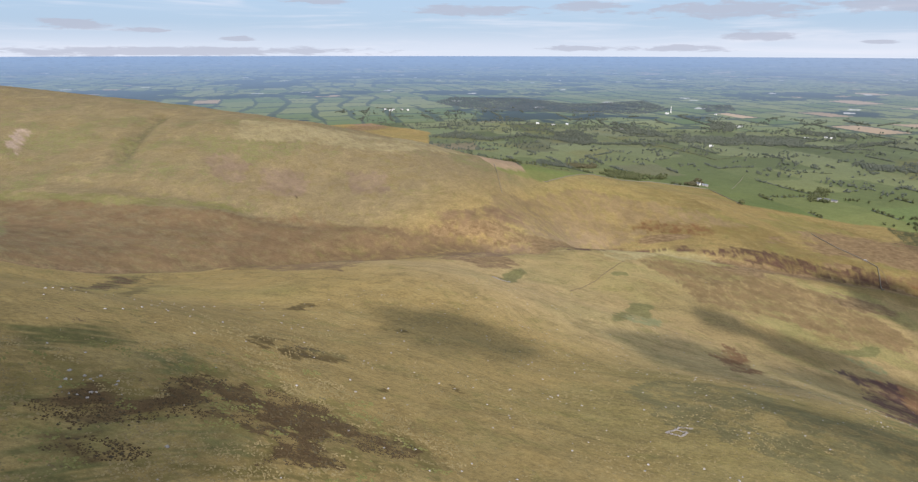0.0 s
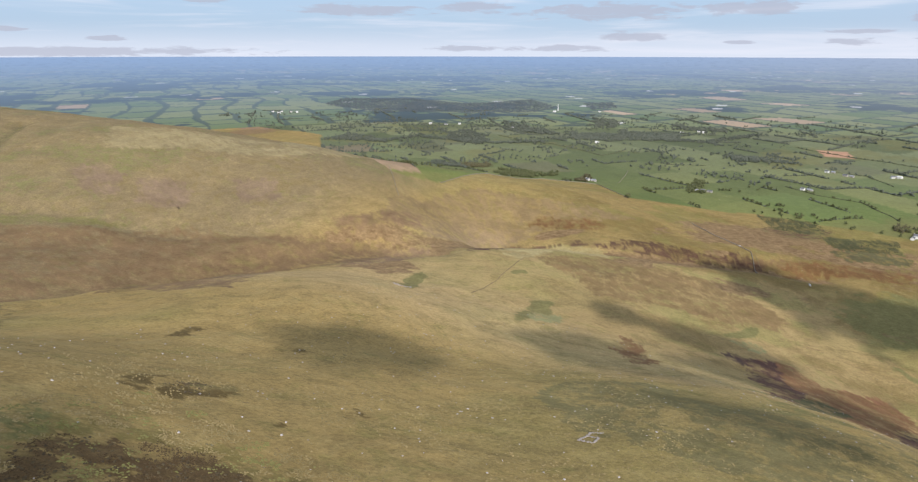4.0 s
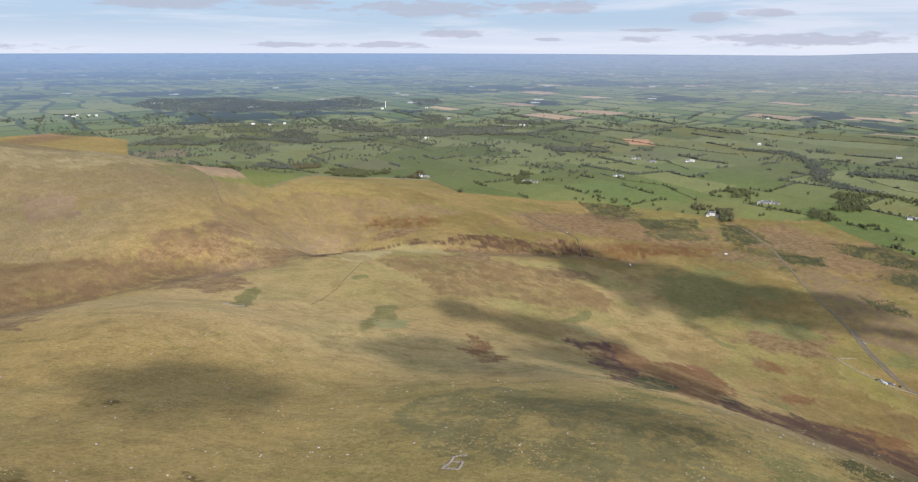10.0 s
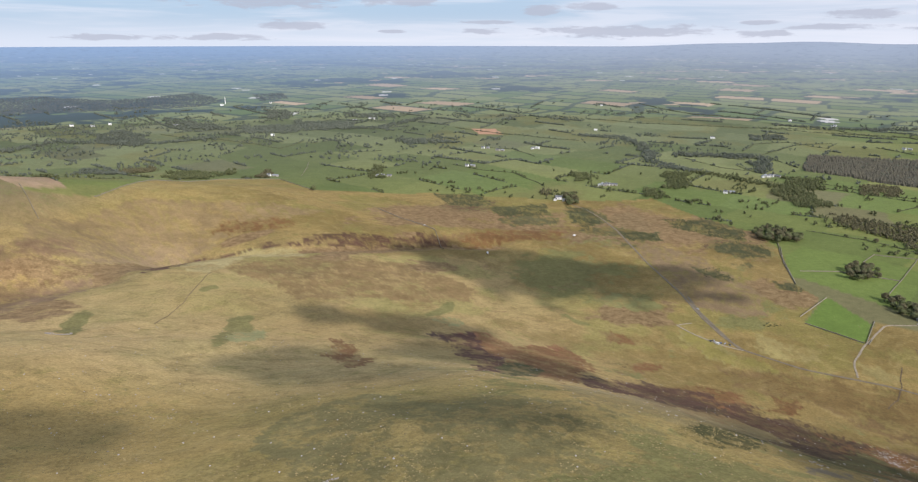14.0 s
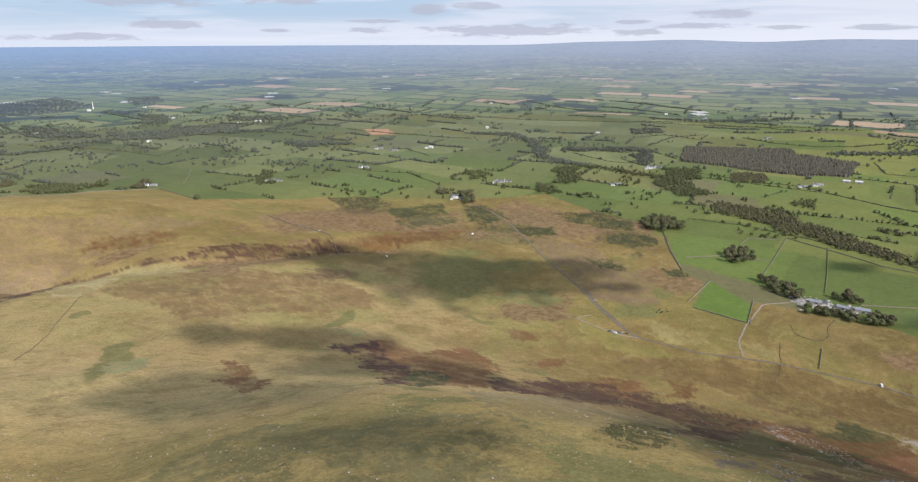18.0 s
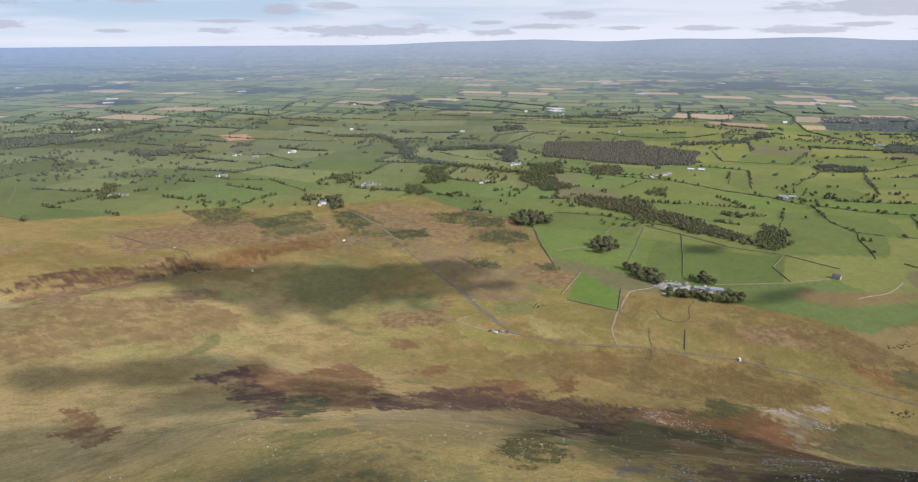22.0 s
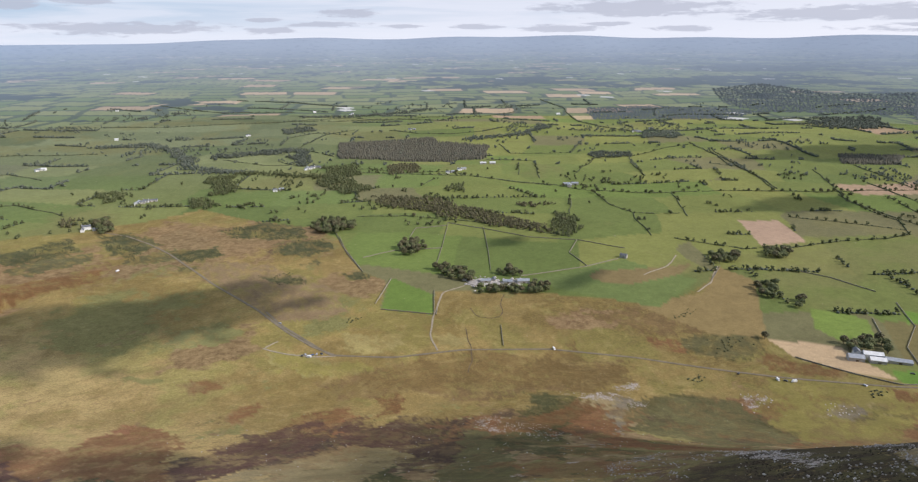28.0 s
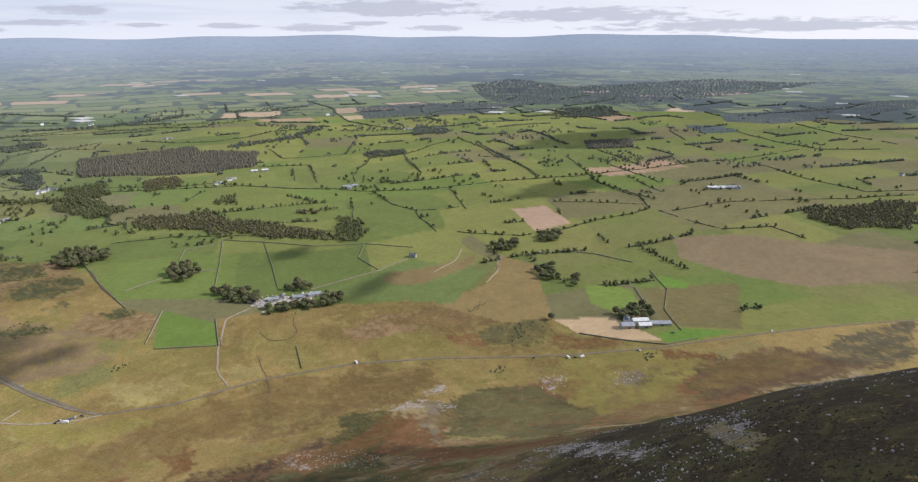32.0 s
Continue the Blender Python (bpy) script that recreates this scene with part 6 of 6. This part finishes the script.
def loose_wall(name, x, y, turn, lines, size, label):
    top = new(name)
    z0 = stand(x, y)
    top.matrix_basis = pose(x, y, z0)
    c, s = math.cos(radians(turn)), math.sin(radians(turn))
    for line in lines:
        px, py = along(line, 0.62 * size)
        for a, b in zip(px, py):
            for layer in range(2):
                u, w = a + ROCK_RNG.normal() * 0.22, b + ROCK_RNG.normal() * 0.22
                gx, gy = c * u - s * w, s * u + c * w
                k = size * ROCK_RNG.uniform(0.6, 1.15)
                m = pose(gx, gy, stand(x + gx, y + gy) - z0 + 0.12 + layer * 0.42 * size, ROCK_RNG.uniform(-20, 20), ROCK_RNG.uniform(-20, 20), ROCK_RNG.uniform(0, 360))
                ob = part("stone", STONES[int(ROCK_RNG.integers(5))], top, m)
                ob.scale = (k, k, k)
    return tagged(top, label, "sheepfold")


loose_wall("sheepfold", -59, 227, 4, [[(-3.6, -4.6), (2.4, -5.6)], [(2.4, -5.6), (3.4, 1.6)], [(3.4, 1.6), (-1.3, 2.2)], [(-1.3, 2.2), (-3.6, -4.6)],
           [(-1.3, 2.2), (-0.9, 6.4), (0.6, 8.0), (3.8, 8.4)]], 0.7, "small tumbled stone sheepfold on open fell grass")
loose_wall("sheepfold", -337, 541, 50, [[(-8, -4), (0, -6), (8, -4)], [(8, -4), (9, 2)], [(-8, -4), (-9, 3), (-3, 6)]], 1.1,
           "low broken ring of a ruined stone fold in green turf")

# ---- boulders, scree, heather and gorse ----
BOULDERS = [stone_mesh("boulder", 60 + k, PALE_STONE if k < 3 else STONE) for k in range(5)]


def boulder(x, y, size, where):
    ob = new("boulder", BOULDERS[int(ROCK_RNG.integers(5))])
    ob.matrix_basis = pose(x, y, stand(x, y) + 0.12 * size, ROCK_RNG.uniform(-15, 15), ROCK_RNG.uniform(-15, 15), ROCK_RNG.uniform(0, 360))
    ob.scale = (size * 1.3, size * 1.2, size)
    tagged(ob, "pale grey boulder lying " + where, "boulder", "fell boulders")


for k in range(90):
    boulder(ROCK_RNG.uniform(-260, 60), ROCK_RNG.uniform(110, 420), ROCK_RNG.uniform(0.4, 0.9), "on straw-coloured fell grass")
for k in range(110):
    boulder(ROCK_RNG.uniform(180, 340), ROCK_RNG.uniform(70, 230), ROCK_RNG.uniform(0.5, 1.3), "on the dark heather slope")


def strew(name, x, y, size, material, flat, label, category, shape=(ICO_V, ICO_F), sink=0.1):
    v, f = lumps(ROCK_RNG, np.stack([x, y, land(x, y) + size * sink], 1), np.stack([size, size, size * flat], 1), 0.4, shape)
    tagged(new(name, big_mesh(name, v, f, material)), label, category, kind="stuff")


x, y = ROCK_RNG.uniform(-330, 420, 60000), ROCK_RNG.uniform(20, 620, 60000)
lie = soft_noise(x, y, 60, 95, 3) + 0.5 * soft_noise(x, y, 12, 96, 2)
scree = patch(x, y, SCREE)
ok = (ROCK_RNG.uniform(size=len(x)) < 0.018 + 0.10 * (lie > 0.6) + 0.75 * (scree > 0.35)) & (land(x, y) > 25)
x, y = x[ok], y[ok]
strew("scattered_stones", x, y, ROCK_RNG.uniform(0.14, 0.5, len(x)) ** 1.2 * 1.35, PALE_STONE, 0.6, "small pale stones strewn over the fell", "stones")
x, y = ROCK_RNG.uniform(150, 380, 40000), ROCK_RNG.uniform(30, 300, 40000)
band = soft_noise(x * 0.6 + y * 0.8, y * 2.4 - x * 1.8, 60, 97, 3)
bank = np.exp(-((x - 268) / 22) ** 2 - ((y - 172) / 9) ** 2)
ok = band + 0.6 * soft_noise(x, y, 14, 89, 3) + 0.6 * bank + ROCK_RNG.uniform(-0.45, 0.25, len(x)) > 0.50
ok &= land(x, y) > 60
x, y = x[ok], y[ok]
strew("scree", x, y, ROCK_RNG.uniform(0.1, 0.75, len(x)) ** 1.5, STONE, 0.6, "bands of pale block scree among dark heather", "scree")
x, y = ROCK_RNG.uniform(560, 700, 900), ROCK_RNG.uniform(250, 480, 900)
ok = patch(x, y, SCREE) > 0.2
strew("moor_stones", x[ok], y[ok], ROCK_RNG.uniform(0.4, 1.1, ok.sum()), PALE_STONE, 0.6, "pale stones scattered on the moor", "stones")

x, y = ROCK_RNG.uniform(-260, 420, 110000), ROCK_RNG.uniform(-20, 420, 110000)
heath = np.maximum(patch(x, y, HEATH), patch(x, y, HEATH2)) + 0.6 * soft_noise(x, y, 14, 98, 3)
for ring in LING_A:
    heath = heath + 0.75 * inside(x + soft_noise(x, y, 12, 57, 3) * 6, y + soft_noise(x, y, 12, 59, 3) * 6, ring)
ok = (heath > 0.55) & (ROCK_RNG.uniform(size=len(x)) < 0.55)
x, y = x[ok], y[ok]
east = x > 150
size = ROCK_RNG.uniform(0.2, 0.62, len(x))
hx, hy = ROCK_RNG.uniform(-185, -85, 42000), ROCK_RNG.uniform(28, 138, 42000)
wx, wy = hx + soft_noise(hx, hy, 10, 57, 4, 0.7) * 7, hy + soft_noise(hx, hy, 10, 59, 4, 0.7) * 7
stand_in = np.zeros(len(hx), bool)
for ring in LING_A:
    stand_in |= inside(wx, wy, ring)
bare = soft_noise(hx, hy, 7, 101, 4, 0.75)
ok = stand_in & (bare > -0.02)
strew("heather", hx[ok], hy[ok], ROCK_RNG.uniform(0.14, 0.36, ok.sum()), LING_TWIG, 0.75, "dark brown heather mats on the fell top", "heather", (OCT_V, OCT_F), 0.0)
ok = (bare > 0.12) & ~stand_in & (ROCK_RNG.uniform(size=len(hx)) < 0.6)
strew("tussocks", hx[ok], hy[ok], ROCK_RNG.uniform(0.15, 0.42, ok.sum()), TUSSOCK, 0.7, "pale grass tufts round the heather", "grass", (OCT_V, OCT_F), 0.0)
ok = (bare < -0.30) & (ROCK_RNG.uniform(size=len(hx)) < 0.6)
strew("moss_cushions", hx[ok], hy[ok], ROCK_RNG.uniform(0.2, 0.5, ok.sum()), MOSS_GREEN, 0.5, "yellow-green bilberry and moss cushions on the fell top", "moss", (OCT_V, OCT_F), 0.0)
strew("heather", x[~east], y[~east], size[~east], HEATHER, 0.7, "brown heather tufts on the fell top", "heather", (OCT_V, OCT_F), 0.0)
strew("heather", x[east], y[east], size[east], DARK_HEATHER, 0.7, "black-brown heather on the rocky hill", "heather", (OCT_V, OCT_F), 0.0)

x, y = ROCK_RNG.uniform(-270, 240, 34000), ROCK_RNG.uniform(40, 430, 34000)
lie = soft_noise(x, y, 40, 103, 4, 0.6) + 0.5 * soft_noise(x, y, 9, 104, 2)
ok = (lie > 0.02) & (land(x, y) > 60) & (x + 0.9 * y < 420) & (x < 140) & ~((x < -85) & (y < 115))
x, y = x[ok], y[ok]
strew("tussocks", x, y, ROCK_RNG.uniform(0.2, 0.55, len(x)), TUSSOCK, 0.65, "bleached tussock grass on the open fell", "grass", (OCT_V, OCT_F), 0.0)

GORSE = [(410, 800, 9, 7), (690, 280, 14, 5), (700, 440, 30, 12), (745, 520, 22, 6), (600, 420, 12, 6)]
for ring in SCRUB_N:
    x, y = spots_in(ring, 3.4, ROCK_RNG, 0.85, 24.0)
    ok = soft_noise(x, y, 16, 99, 3, 0.7) > -0.12
    if ok.any():
        strew("gorse", x[ok], y[ok], ROCK_RNG.uniform(0.5, 1.25, ok.sum()), GORSE_LEAF, 0.7, "low dark green gorse and bilberry mats on the moor", "gorse", sink=0.2)
for cx, cy, rx, ry in GORSE:
    n = int(12 + rx * ry / 16)
    x, y = cx + ROCK_RNG.normal(size=n) * rx * 0.6, cy + ROCK_RNG.normal(size=n) * ry * 0.6
    ok = (soft_noise(x, y, 34, 99, 3) > 0.05) | (n < 60)
    x, y = x[ok], y[ok]
    if len(x):
        strew("gorse", x, y, ROCK_RNG.uniform(0.6, 1.5, len(x)), GORSE_LEAF, 0.75, "dark green gorse and scrub clumps on the moor", "gorse", sink=0.3)


# ---- fair-weather clouds that shade the ground ----
# unseen overhead; the second over the rocky hill is added to deepen its shade
CLOUDS = [(0, 1060, 95, 95), (110, 975, 150, 130), (260, 955, 110, 95), (350, 990, 60, 50), (-220, 292, 58, 34), (-150, 695, 40, 30), (-135, 500, 62, 50), (-45, 690, 95, 40),
          (786, 882, 40, 26), (1433, 650, 130, 70), (2150, 830, 300, 130), (300, 130, 220, 150), (345, 105, 190, 120), (-150, 30, 60, 34), (0, 295, 48, 20),
          (735, 681, 60, 18), (390, 891, 34, 20), (-20, 575, 60, 40), (80, 545, 55, 42), (-60, 455, 50, 22)]


def cloud_material():
    mat = bpy.data.materials.new("cloud")
    mat.use_nodes = True
    n = Nodes(mat.node_tree)
    tree = mat.node_tree
    shader = tree.nodes["Principled BSDF"]
    shader.inputs["Base Color"].default_value = (0.85, 0.86, 0.88, 1)
    shader.inputs["Roughness"].default_value = 1.0
    where = n.add("ShaderNodeTexCoord")
    length = n.add("ShaderNodeVectorMath")
    length.operation = "LENGTH"
    n.put(n.stretch(where.outputs["Object"], 1, 1, 0), length.inputs[0])
    puff = n.noise(where.outputs["Object"], 1.7, 5, 0.6, 0.3)
    thick = n.math("SUBTRACT", n.math("ADD", 1.05, n.math("MULTIPLY", n.math("SUBTRACT", puff, 0.5), 3.2)), length.outputs["Value"])
    n.put(n.ramp(thick, 0.02, 0.42, 0.0, 0.84), shader.inputs["Alpha"])
    return mat


def cloud_mesh(material):
    """A flat-based heap with a lumpy top, one unit in radius."""
    rng = np.random.default_rng(5)
    verts, faces, rings_n, sides = [], [], 10, 36
    for side in (0, 1):
        for i in range(rings_n + 1):
            r = 1.5 * i / rings_n
            for k in range(sides):
                a = 2 * math.pi * k / sides
                swell = max(0.0, 1 - (r / 1.5) ** 2)
                z = (0.28 * swell + rng.uniform(-0.03, 0.03) * swell) if side else -0.04 * swell
                verts.append((math.cos(a) * r, math.sin(a) * r, z))
    for side in (0, 1):
        base = side * (rings_n + 1) * sides
        for i in range(rings_n):
            for k in range(sides):
                m = (k + 1) % sides
                q = (base + i * sides + k, base + (i + 1) * sides + k, base + (i + 1) * sides + m, base + i * sides + m)
                faces.append(q if side else q[::-1])
    return mesh_of("cloud", verts, faces, material, False)


CLOUD = cloud_mesh(cloud_material())
for x, y, rx, ry in CLOUDS:
    z = stand(x, y)
    high = 1000.0
    k = (high - z) / sun_dir.z
    ob = new("cloud", CLOUD)
    ob.matrix_basis = pose(x + sun_dir.x * k, y + sun_dir.y * k, high, 0, 0, (x * 7 + y) % 40 - 20)
    ob.scale = (rx, ry, 40)
    tagged(ob, "small ragged white cloud drifting over the fell", "cloud", kind="structure")
